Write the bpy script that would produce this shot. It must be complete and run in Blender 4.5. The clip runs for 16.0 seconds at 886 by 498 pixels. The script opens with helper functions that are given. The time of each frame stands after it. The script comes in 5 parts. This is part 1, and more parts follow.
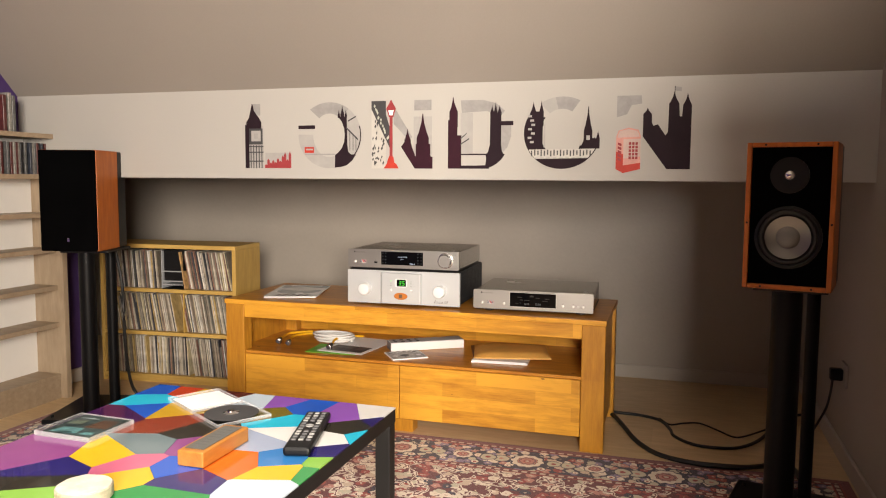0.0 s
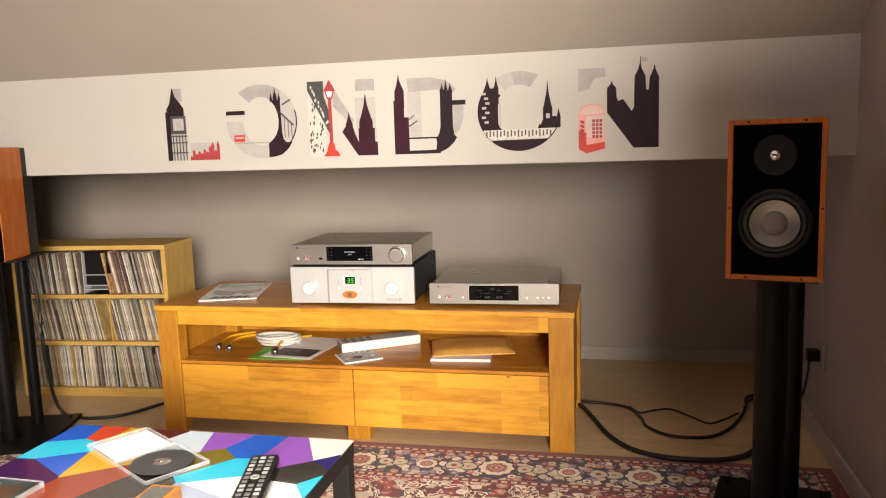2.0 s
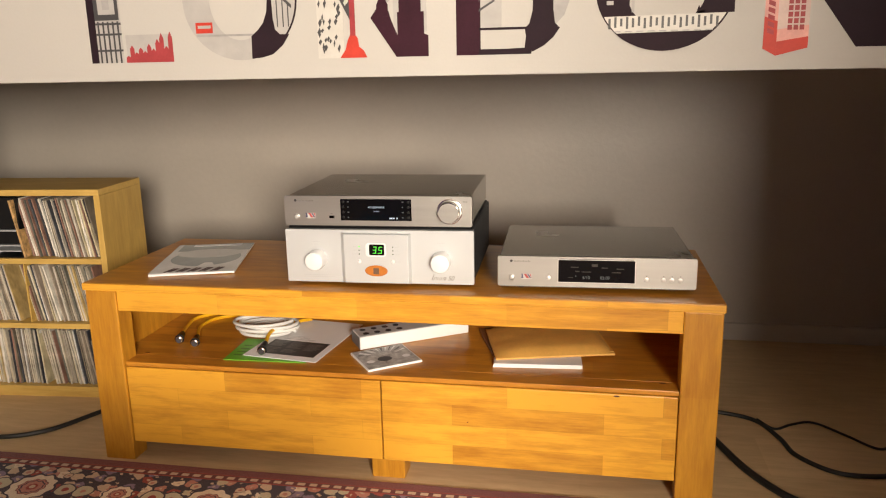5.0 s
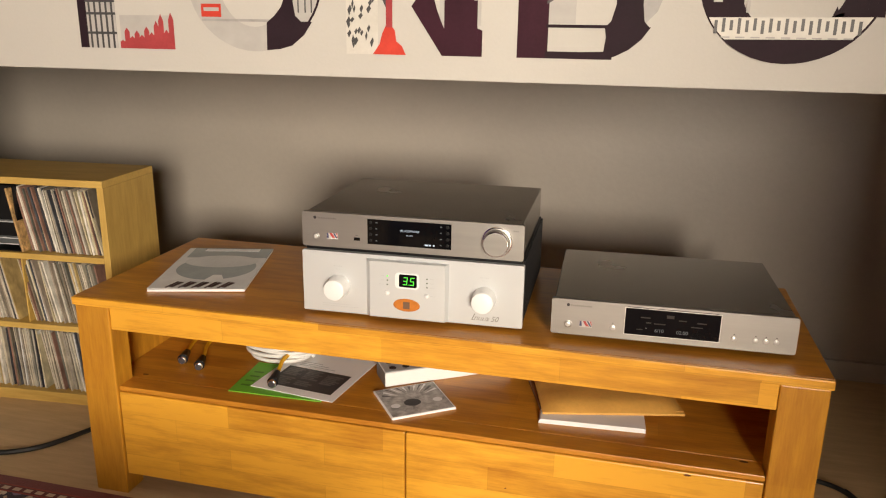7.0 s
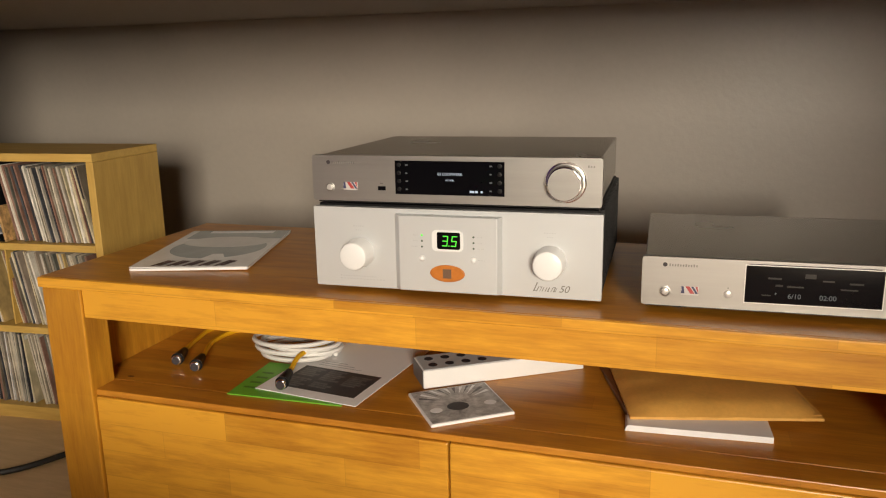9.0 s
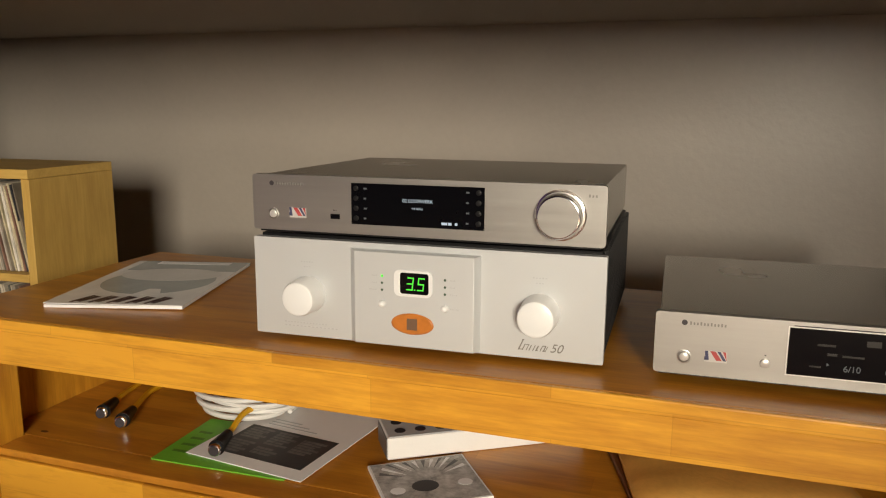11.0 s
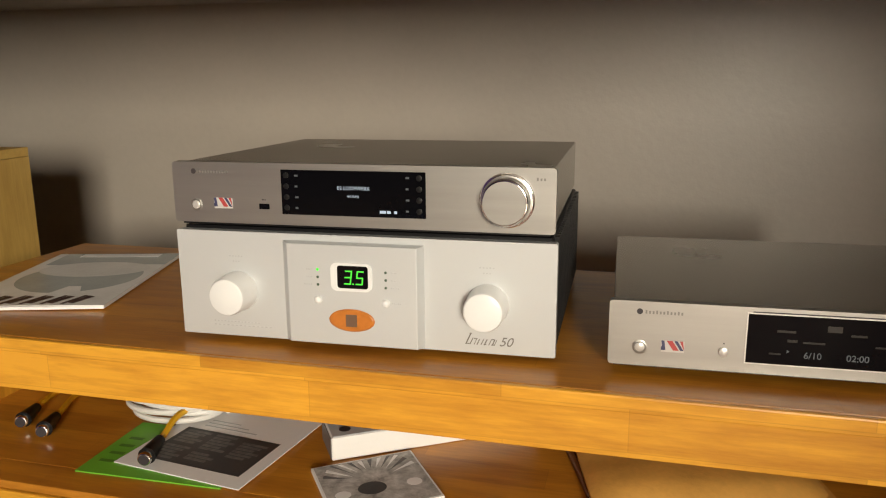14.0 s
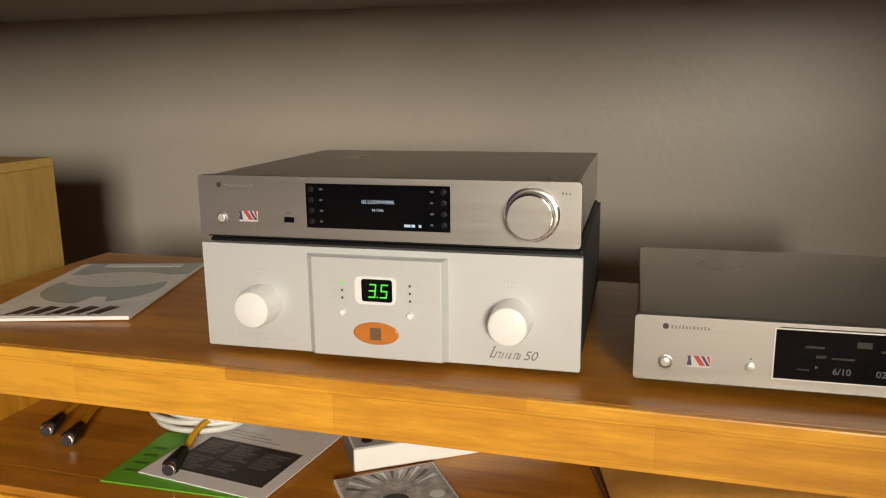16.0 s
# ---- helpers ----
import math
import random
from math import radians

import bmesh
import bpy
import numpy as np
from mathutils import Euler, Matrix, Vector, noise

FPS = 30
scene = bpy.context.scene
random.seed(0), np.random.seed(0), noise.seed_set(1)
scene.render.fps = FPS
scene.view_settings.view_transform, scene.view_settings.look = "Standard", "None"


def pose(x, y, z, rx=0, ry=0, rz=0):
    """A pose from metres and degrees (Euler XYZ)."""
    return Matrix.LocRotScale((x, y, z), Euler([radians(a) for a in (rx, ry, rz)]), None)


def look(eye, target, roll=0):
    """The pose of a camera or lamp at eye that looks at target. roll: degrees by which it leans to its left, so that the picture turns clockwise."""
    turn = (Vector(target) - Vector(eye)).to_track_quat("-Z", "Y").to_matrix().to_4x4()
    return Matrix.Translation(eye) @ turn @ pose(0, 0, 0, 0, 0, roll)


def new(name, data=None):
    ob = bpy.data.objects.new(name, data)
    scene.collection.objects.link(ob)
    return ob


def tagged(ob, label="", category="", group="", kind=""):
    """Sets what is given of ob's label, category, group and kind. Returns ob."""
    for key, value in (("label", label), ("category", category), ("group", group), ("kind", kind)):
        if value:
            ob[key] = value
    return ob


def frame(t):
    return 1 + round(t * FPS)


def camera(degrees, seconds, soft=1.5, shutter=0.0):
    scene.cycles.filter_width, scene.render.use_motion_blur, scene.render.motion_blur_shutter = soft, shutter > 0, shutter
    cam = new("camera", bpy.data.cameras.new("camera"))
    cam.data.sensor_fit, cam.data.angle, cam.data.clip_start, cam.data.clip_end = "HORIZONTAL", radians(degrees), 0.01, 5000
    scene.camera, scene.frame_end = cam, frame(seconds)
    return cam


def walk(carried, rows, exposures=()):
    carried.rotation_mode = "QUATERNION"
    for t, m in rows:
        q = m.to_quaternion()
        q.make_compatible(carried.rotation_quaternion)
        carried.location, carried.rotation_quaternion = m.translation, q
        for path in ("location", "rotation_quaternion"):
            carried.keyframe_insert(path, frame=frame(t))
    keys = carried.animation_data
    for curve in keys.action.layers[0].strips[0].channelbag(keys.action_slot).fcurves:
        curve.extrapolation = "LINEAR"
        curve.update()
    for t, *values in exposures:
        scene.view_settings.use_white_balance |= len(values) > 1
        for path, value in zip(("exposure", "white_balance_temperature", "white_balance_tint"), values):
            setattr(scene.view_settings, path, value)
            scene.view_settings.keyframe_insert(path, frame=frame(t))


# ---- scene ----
cam = camera(60.0, 16.0, 1.15)
PATH = [
    (0, (0.064, -0.294, 0.935), (-0.519, 1.61, 0.755), 0.4),
    (0.5, (0.058, -0.28, 0.945), (-0.48, 1.639, 0.781), -1.5),
    (1, (0.039, -0.25, 0.96), (-0.455, 1.678, 0.764), -1.2),
    (1.5, (0.011, -0.209, 0.988), (-0.455, 1.719, 0.732), 0.5),
    (2, (-0.027, -0.076, 1.002), (-0.467, 1.856, 0.73), -1.8),
    (2.5, (-0.094, 0.043, 0.991), (-0.498, 1.977, 0.683), -1.7),
    (3, (-0.153, 0.167, 0.983), (-0.577, 2.083, 0.594), -1.5),
    (3.5, (-0.24, 0.316, 0.971), (-0.651, 2.232, 0.57), -2.4),
    (3.7, (-0.274, 0.386, 0.954), (-0.679, 2.303, 0.554), -1.7),
    (5.8, (-0.5, 0.833, 0.952), (-0.801, 2.737, 0.418), -1.1),
    (6, (-0.506, 0.851, 0.958), (-0.787, 2.754, 0.411), -0.9),
    (6.5, (-0.528, 0.914, 0.999), (-0.823, 2.822, 0.477), -1.0),
    (7, (-0.511, 1.025, 1.015), (-0.972, 2.891, 0.463), 0.9),
    (7.5, (-0.542, 1.136, 0.981), (-1.059, 2.973, 0.385), 0.9),
    (8, (-0.567, 1.257, 0.896), (-1.039, 3.108, 0.305), 1.1),
    (8.2, (-0.573, 1.267, 0.861), (-1.098, 3.124, 0.337), 0.3),
    (10.3, (-0.587, 1.461, 0.759), (-1.211, 3.321, 0.369), -1.1),
    (10.5, (-0.589, 1.484, 0.754), (-1.21, 3.348, 0.382), 0.1),
    (11, (-0.596, 1.536, 0.755), (-1.225, 3.4, 0.393), 0.4),
    (11.5, (-0.606, 1.566, 0.758), (-1.239, 3.429, 0.399), 0.7),
    (12, (-0.613, 1.584, 0.76), (-1.214, 3.452, 0.373), 0.5),
    (12.5, (-0.605, 1.595, 0.759), (-1.166, 3.472, 0.356), 0.5),
    (13, (-0.601, 1.596, 0.761), (-1.146, 3.476, 0.351), 0.2),
    (13.5, (-0.602, 1.592, 0.765), (-1.13, 3.479, 0.364), -0.0),
    (14, (-0.604, 1.6, 0.76), (-1.108, 3.487, 0.332), -0.4),
    (14.5, (-0.601, 1.608, 0.761), (-1.083, 3.497, 0.314), -0.8),
    (15, (-0.603, 1.604, 0.765), (-1.125, 3.488, 0.342), -0.5),
    (15.5, (-0.607, 1.601, 0.767), (-1.141, 3.482, 0.348), -0.6),
    (16, (-0.614, 1.599, 0.77), (-1.156, 3.478, 0.353), -0.6),
]
walk(cam, [(t, look(eye, target, roll)) for t, eye, target, roll in PATH],
     [(0, -0.04, 6500, 11), (1.0, 0.10, 6300, 10), (1.5, 0.23, 6300, 10), (2.0, 0.23, 6500, 11), (3.5, 0.17, 6650, 12), (6.0, -0.02, 6800, 9), (8.0, -0.18, 6800, 9), (10.5, -0.52, 6800, 6), (11.5, -0.33, 6800, 6), (13.0, -0.30, 6750, 5), (16.0, -0.35, 6650, 5)])

# ---- world and large lights ----
world = bpy.data.worlds.new("sky_world")
scene.world = world
world.use_nodes = True
wn = world.node_tree
sky = wn.nodes.new("ShaderNodeTexSky")
sky.sky_type, sky.sun_disc = "NISHITA", False
sky.sun_elevation, sky.sun_rotation = radians(38), radians(115)
wn.links.new(sky.outputs[0], wn.nodes["Background"].inputs[0])
wn.nodes["Background"].inputs[1].default_value = 0.1


def area_lamp(name, eye, target, w, h, watts, colour, spread=180):
    data = bpy.data.lights.new(name, "AREA")
    data.shape, data.size, data.size_y, data.energy, data.color = "RECTANGLE", w, h, watts, colour
    data.spread = radians(spread)
    ob = new(name, data)
    ob.matrix_world = look(eye, target)
    return ob


# a tall garden window in the far wall, behind and to one side of the walk
WIN_X0, WIN_X1, WIN_Z0, WIN_Z1 = 0.40, 1.60, 0.85, 1.95
YF_WALL = -2.4
area_lamp("window_daylight", ((WIN_X0 + WIN_X1) / 2, YF_WALL + 0.02, (WIN_Z0 + WIN_Z1) / 2), (0.15, 2.0, 0.70), 1.16, 1.06, 262, (1.0, 0.88, 0.745), 140)
# an unseen fill light, added at the head of a deep shaft to brighten the table
SKY_X0, SKY_X1, SKY_Y0, SKY_Y1, SHAFT = -1.50, -0.70, 0.15, 0.95, 1.60
area_lamp("table_fill_light", ((SKY_X0 + SKY_X1) / 2, (SKY_Y0 + SKY_Y1) / 2, 2.40 + SHAFT), ((SKY_X0 + SKY_X1) / 2, (SKY_Y0 + SKY_Y1) / 2 + 0.001, 0.0), 0.76, 0.76, 150, (1.0, 0.92, 0.81))

# ---- materials ----


def node_mat(name):
    m = bpy.data.materials.new(name)
    m.use_nodes = True
    return m, m.node_tree.nodes, m.node_tree.links, m.node_tree.nodes["Principled BSDF"]


def tex_coord(n, l, scale=(1, 1, 1), rot=(0, 0, 0)):
    tc, mp = n.new("ShaderNodeTexCoord"), n.new("ShaderNodeMapping")
    mp.inputs["Scale"].default_value, mp.inputs["Rotation"].default_value = scale, rot
    l.new(tc.outputs["Object"], mp.inputs[0])
    return mp.outputs[0]


def ramp(n, l, fac, stops):
    r = n.new("ShaderNodeValToRGB")
    while len(r.color_ramp.elements) < len(stops):
        r.color_ramp.elements.new(0.5)
    for e, (p, c) in zip(r.color_ramp.elements, stops):
        e.position, e.color = p, (*c, 1)
    l.new(fac, r.inputs[0])
    return r.outputs[0]


def noise_tex(n, l, co, scale, detail=4, rough=0.55):
    t = n.new("ShaderNodeTexNoise")
    t.inputs["Scale"].default_value, t.inputs["Detail"].default_value, t.inputs["Roughness"].default_value = scale, detail, rough
    l.new(co, t.inputs["Vector"])
    return t.outputs["Fac"]


def bump(n, l, b, height, strength, dist):
    k = n.new("ShaderNodeBump")
    k.inputs["Strength"].default_value, k.inputs["Distance"].default_value = strength, dist
    l.new(height, k.inputs["Height"])
    l.new(k.outputs[0], b.inputs["Normal"])


def shade(c, f):
    return tuple(min(1, v * f) for v in c)


def plain(name, c, rough=0.5, metal=0.0, var=0.12, scale=9.0, fine=220.0, relief=0.08, stretch=(1, 1, 1), coat=0.0, spec=0.5):
    """A surface with broad and fine variation in tone, gloss and relief."""
    m, n, l, b = node_mat(name)
    co = tex_coord(n, l, stretch)
    big, small = noise_tex(n, l, co, scale), noise_tex(n, l, co, fine, 2)
    mix = n.new("ShaderNodeMath")
    mix.operation = "MULTIPLY_ADD"
    l.new(small, mix.inputs[0])
    mix.inputs[1].default_value = 0.35
    l.new(big, mix.inputs[2])
    l.new(ramp(n, l, mix.outputs[0], [(0.35, shade(c, 1 - var)), (0.95, shade(c, 1 + var))]), b.inputs["Base Color"])
    rr = n.new("ShaderNodeMapRange")
    rr.inputs["To Min"].default_value, rr.inputs["To Max"].default_value = rough * 0.85, min(1, rough * 1.15)
    l.new(big, rr.inputs[0])
    l.new(rr.outputs[0], b.inputs["Roughness"])
    b.inputs["Metallic"].default_value = metal
    b.inputs["Coat Weight"].default_value = coat
    b.inputs["Specular IOR Level"].default_value = spec
    bump(n, l, b, small, relief, 0.002)
    return m


def wood(name, dark, light, stave=(0.34, 0.045), turn=(0, 0, 0), rough=0.38, block=1.0, grain=1.0, joint=False):
    """Glued staves of differing tone with fine grain along their length (local x after the turn)."""
    m, n, l, b = node_mat(name)
    co = tex_coord(n, l, (1, 1, 1), turn)
    br = n.new("ShaderNodeTexBrick")
    for key, v in (("Scale", 1.0), ("Mortar Size", 0.0), ("Brick Width", stave[0]), ("Row Height", stave[1]), ("Bias", 0.0)):
        br.inputs[key].default_value = v
    br.inputs["Color1"].default_value, br.inputs["Color2"].default_value = (0, 0, 0, 1), (1, 1, 1, 1)
    br.offset = 0.37
    l.new(co, br.inputs["Vector"])
    mp = n.new("ShaderNodeMapping")
    mp.inputs["Scale"].default_value = (5.0, 30, 30)
    l.new(co, mp.inputs[0])
    wav = noise_tex(n, l, mp.outputs[0], 1.6 * grain, 6, 0.62)
    cloud = noise_tex(n, l, co, 5.0, 3)
    a = n.new("ShaderNodeMath")
    a.operation = "MULTIPLY_ADD"
    l.new(br.outputs["Color"], a.inputs[0])
    a.inputs[1].default_value = block * 0.45
    l.new(wav, a.inputs[2])
    a2 = n.new("ShaderNodeMath")
    a2.operation = "MULTIPLY_ADD"
    l.new(cloud, a2.inputs[0])
    a2.inputs[1].default_value = 0.35
    l.new(a.outputs[0], a2.inputs[2])
    mp2 = n.new("ShaderNodeMapping")
    mp2.inputs["Scale"].default_value = (16.0, 260.0, 260.0)
    l.new(co, mp2.inputs[0])
    pores = noise_tex(n, l, mp2.outputs[0], 1.0, 3, 0.6)
    a3 = n.new("ShaderNodeMath")
    a3.operation = "MULTIPLY_ADD"
    l.new(pores, a3.inputs[0])
    a3.inputs[1].default_value = 0.36
    sub = n.new("ShaderNodeMath")
    sub.operation = "SUBTRACT"
    l.new(a2.outputs[0], sub.inputs[0])
    sub.inputs[1].default_value = 0.18
    l.new(sub.outputs[0], a3.inputs[2])
    mid = tuple((p + q) / 2 for p, q in zip(dark, light))
    grain_col = ramp(n, l, a3.outputs[0], [(0.42, dark), (0.72, mid), (1.05, light)])
    if joint:
        j = n.new("ShaderNodeTexBrick")
        for key, v in (("Scale", 1.0), ("Mortar Size", 0.0007), ("Mortar Smooth", 0.6), ("Brick Width", stave[0]), ("Row Height", stave[1])):
            j.inputs[key].default_value = v
        j.offset = 0.37
        l.new(co, j.inputs["Vector"])
        line = n.new("ShaderNodeMix")
        line.data_type = "RGBA"
        k = n.new("ShaderNodeMath")
        k.operation = "MULTIPLY"
        l.new(j.outputs["Fac"], k.inputs[0])
        k.inputs[1].default_value = 0.22
        l.new(k.outputs[0], line.inputs[0])
        l.new(grain_col, line.inputs[6])
        line.inputs[7].default_value = (*shade(dark, 0.55), 1)
        grain_col = line.outputs[2]
    l.new(grain_col, b.inputs["Base Color"])
    rr = n.new("ShaderNodeMapRange")
    rr.inputs["To Min"].default_value, rr.inputs["To Max"].default_value = rough * 0.8, rough * 1.25
    l.new(pores, rr.inputs[0])
    l.new(rr.outputs[0], b.inputs["Roughness"])
    bump(n, l, b, pores, 0.10, 0.001)
    return m


WALL = plain("taupe_wall_paint", (0.37, 0.335, 0.30), 0.85, var=0.06, scale=1.5, fine=160, relief=0.15)
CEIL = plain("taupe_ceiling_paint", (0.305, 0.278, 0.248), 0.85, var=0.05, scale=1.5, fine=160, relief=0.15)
WALL_B = plain("taupe_satin_wall_paint", (0.40, 0.362, 0.318), 0.40, var=0.07, scale=3, fine=60, relief=0.25, spec=0.6)
WHITE = plain("white_wall_paint", (0.445, 0.435, 0.41), 0.8, var=0.03, scale=2, fine=180, relief=0.12)
PURPLE = plain("purple_wall_paint", (0.060, 0.028, 0.135), 0.8, var=0.08, scale=2, fine=170, relief=0.12)
SKIRT = plain("pale_gloss_paint", (0.46, 0.43, 0.39), 0.4, var=0.04)
LAMINATE = wood("pale_floor_boards", (0.52, 0.36, 0.19), (0.72, 0.53, 0.31), (1.2, 0.19), rough=0.42, block=0.5)
# Darker than the fronts: shade on top and shelf is put into the colour.
BENCH_X = wood("honey_oak_shaded_staves", (0.31, 0.108, 0.012), (0.60, 0.265, 0.030), (0.46, 0.052), (0, 0, 0), 0.32, 0.5, 1.0, True)
BENCH_F = wood("honey_oak_front_staves", (0.36, 0.140, 0.013), (0.72, 0.360, 0.038), (0.34, 0.050), (radians(90), 0, 0), 0.32, 0.78, 1.0, True)
BENCH_V = wood("honey_oak_upright_staves", (0.38, 0.148, 0.013), (0.68, 0.335, 0.034), (0.40, 0.042), (0, radians(90), 0), 0.32, 0.6, 1.0, True)
BIRCH = wood("pale_birch_board", (0.46, 0.285, 0.070), (0.66, 0.445, 0.125), (2.0, 0.5), (radians(90), 0, 0), 0.45, 0.2)
BIRCH_V = wood("pale_birch_upright", (0.46, 0.285, 0.070), (0.66, 0.445, 0.125), (2.0, 0.5), (0, radians(90), 0), 0.45, 0.2)
PINE_V = wood("washed_pine_upright", (0.27, 0.20, 0.13), (0.41, 0.32, 0.22), (2.0, 0.5), (0, radians(90), 0), 0.5, 0.2)
BIRCH_D = wood("washed_pine_board", (0.27, 0.20, 0.13), (0.41, 0.32, 0.22), (2.0, 0.5), (radians(90), 0, 0), 0.5, 0.2)
CHERRY = wood("orange_cherry_veneer", (0.30, 0.066, 0.004), (0.50, 0.140, 0.010), (3, 1), (0, radians(90), 0), 0.48, 0.1)
BLACK = plain("black_satin_lacquer", (0.006, 0.006, 0.007), 0.42, var=0.2, spec=0.25)
MATT = plain("matt_black_cloth", (0.002, 0.002, 0.0022), 0.95, var=0.3, fine=900, relief=0.4, spec=0.0)
SILVER = plain("brushed_champagne_aluminium", (0.375, 0.368, 0.35), 0.42, 0.9, var=0.06, scale=3, fine=60, relief=0.03, stretch=(1, 40, 40))
SILVER_T = plain("satin_grey_metal_cover", (0.52, 0.50, 0.47), 0.26, 0.95, var=0.05, scale=4, fine=400)
PEARL = plain("pearl_white_aluminium", (0.56, 0.585, 0.60), 0.38, 0.25, var=0.02, scale=6, fine=500, relief=0.03)
GLASS_B = plain("black_display_glass", (0.003, 0.003, 0.004), 0.08, var=0.1, relief=0.0, spec=0.12)
PAPER = plain("white_paper", (0.84, 0.85, 0.86), 0.6, var=0.03)
RUBBER = plain("black_rubber_cable", (0.010, 0.010, 0.010), 0.5, var=0.2)

# ---- builders ----


def thing(name, x, y, z, rz=0.0, label="", category="", group="", kind=""):
    ob = new(name)
    ob.empty_display_size = 0.05
    ob.matrix_world = pose(x, y, z, 0, 0, rz)
    return tagged(ob, label, category, group, kind)


def mesh_of(bm, name, mat, smooth=False):
    me = bpy.data.meshes.new(name)
    bmesh.ops.recalc_face_normals(bm, faces=bm.faces[:])
    bm.to_mesh(me)
    bm.free()
    me.materials.append(mat)
    if smooth:
        for p in me.polygons:
            p.use_smooth = True
        me.set_sharp_from_angle(angle=radians(40))
    return me


def part(name, bm, mat, parent=None, label="", smooth=False):
    ob = new(name, mesh_of(bm, name, mat, smooth))
    if parent:
        ob.parent = parent
    if label:
        ob["label"] = label
    return ob


def structure(name, bm, mat, label=""):
    return tagged(part(name, bm, mat), label, "", "", "structure")


def box(x0, x1, y0, y1, z0, z1, bevel=0.0, seg=2, bm=None):
    bm = bm or bmesh.new()
    r = bmesh.ops.create_cube(bm, size=1.0)
    for v in r["verts"]:
        v.co = Vector(((x0 + x1) / 2 + v.co.x * (x1 - x0), (y0 + y1) / 2 + v.co.y * (y1 - y0), (z0 + z1) / 2 + v.co.z * (z1 - z0)))
    if bevel:
        edges = list({e for v in r["verts"] for e in v.link_edges})
        bmesh.ops.bevel(bm, geom=edges, offset=bevel, segments=seg, affect="EDGES", profile=0.5)
    return bm


def rod(a, b, r, seg=20, r2=None, bm=None, bevel=0.0):
    """A round bar from a to b."""
    bm = bm or bmesh.new()
    a, b = Vector(a), Vector(b)
    m = Matrix.Translation((a + b) / 2) @ (b - a).to_track_quat("Z", "Y").to_matrix().to_4x4()
    res = bmesh.ops.create_cone(bm, cap_ends=True, segments=seg, radius1=r, radius2=r if r2 is None else r2, depth=(b - a).length, matrix=m)
    if bevel:
        edges = [e for e in {e for v in res["verts"] for e in v.link_edges} if any(len(f.verts) > 4 for f in e.link_faces)]
        bmesh.ops.bevel(bm, geom=edges, offset=bevel, segments=2, affect="EDGES", profile=0.5)
    return bm


def lathe(profile, seg=40, bm=None, m=None):
    """Spin (radius, height) pairs round z."""
    bm = bm or bmesh.new()
    rings = []
    for r, z in profile:
        if r < 1e-6:
            rings.append([bm.verts.new((0, 0, z))])
        else:
            rings.append([bm.verts.new((r * math.cos(2 * math.pi * i / seg), r * math.sin(2 * math.pi * i / seg), z)) for i in range(seg)])
    for p, q in zip(rings, rings[1:]):
        for i in range(seg):
            j = (i + 1) % seg
            vs = [p[i % len(p)], p[j % len(p)], q[j % len(q)], q[i % len(q)]]
            vs = list(dict.fromkeys(vs))
            if len(vs) > 2:
                bm.faces.new(vs)
    if m is not None:
        bmesh.ops.transform(bm, matrix=m, verts=bm.verts[:])
    return bm


def tube(name, pts, r, mat, parent=None, label="", seg=6, smooth_steps=6):
    """A round cable along a soft curve through the points."""
    P = [Vector(p) for p in pts]
    P = [P[0] * 2 - P[1]] + P + [P[-1] * 2 - P[-2]]
    path = []
    for i in range(1, len(P) - 2):
        for k in range(smooth_steps):
            t = k / smooth_steps
            a, b, c, d = P[i - 1], P[i], P[i + 1], P[i + 2]
            path.append(0.5 * (2 * b + (c - a) * t + (2 * a - 5 * b + 4 * c - d) * t * t + (3 * b - a - 3 * c + d) * t ** 3))
    path.append(P[-2])
    bm = bmesh.new()
    rings = []
    for i, p in enumerate(path):
        d = (path[min(i + 1, len(path) - 1)] - path[max(i - 1, 0)]).normalized()
        u = d.cross(Vector((0, 0, 1)))
        u = u.normalized() if u.length > 1e-4 else Vector((1, 0, 0))
        w = d.cross(u)
        rings.append([bm.verts.new(p + r * (math.cos(2 * math.pi * k / seg) * u + math.sin(2 * math.pi * k / seg) * w)) for k in range(seg)])
    for p, q in zip(rings, rings[1:]):
        for k in range(seg):
            bm.faces.new((p[k], p[(k + 1) % seg], q[(k + 1) % seg], q[k]))
    bm.faces.new(rings[0])
    bm.faces.new(rings[-1])
    return part(name, bm, mat, parent, label, smooth=True)


def poly(pts, z0, z1, bm=None):
    """A flat outline in x and y, given thickness from z0 to z1."""
    bm = bm or bmesh.new()
    lo, hi = [bm.verts.new((x, y, z0)) for x, y in pts], [bm.verts.new((x, y, z1)) for x, y in pts]
    bm.faces.new(lo)
    bm.faces.new(hi)
    for i in range(len(pts)):
        j = (i + 1) % len(pts)
        bm.faces.new((lo[i], lo[j], hi[j], hi[i]))
    return bm


# ---- the room ----
XLL = -3.5
XL, XR, YS, YB, YF = -2.555, 0.62, 2.255, 3.42, -2.4
ZS0, ZS1, ZC = 0.935, 1.263, 2.40
SLOPE = 1.03
WALL_END, XE = 0.20, 2.7
YT = YS - (ZC - ZS1) / SLOPE
RUG_Y = 2.300

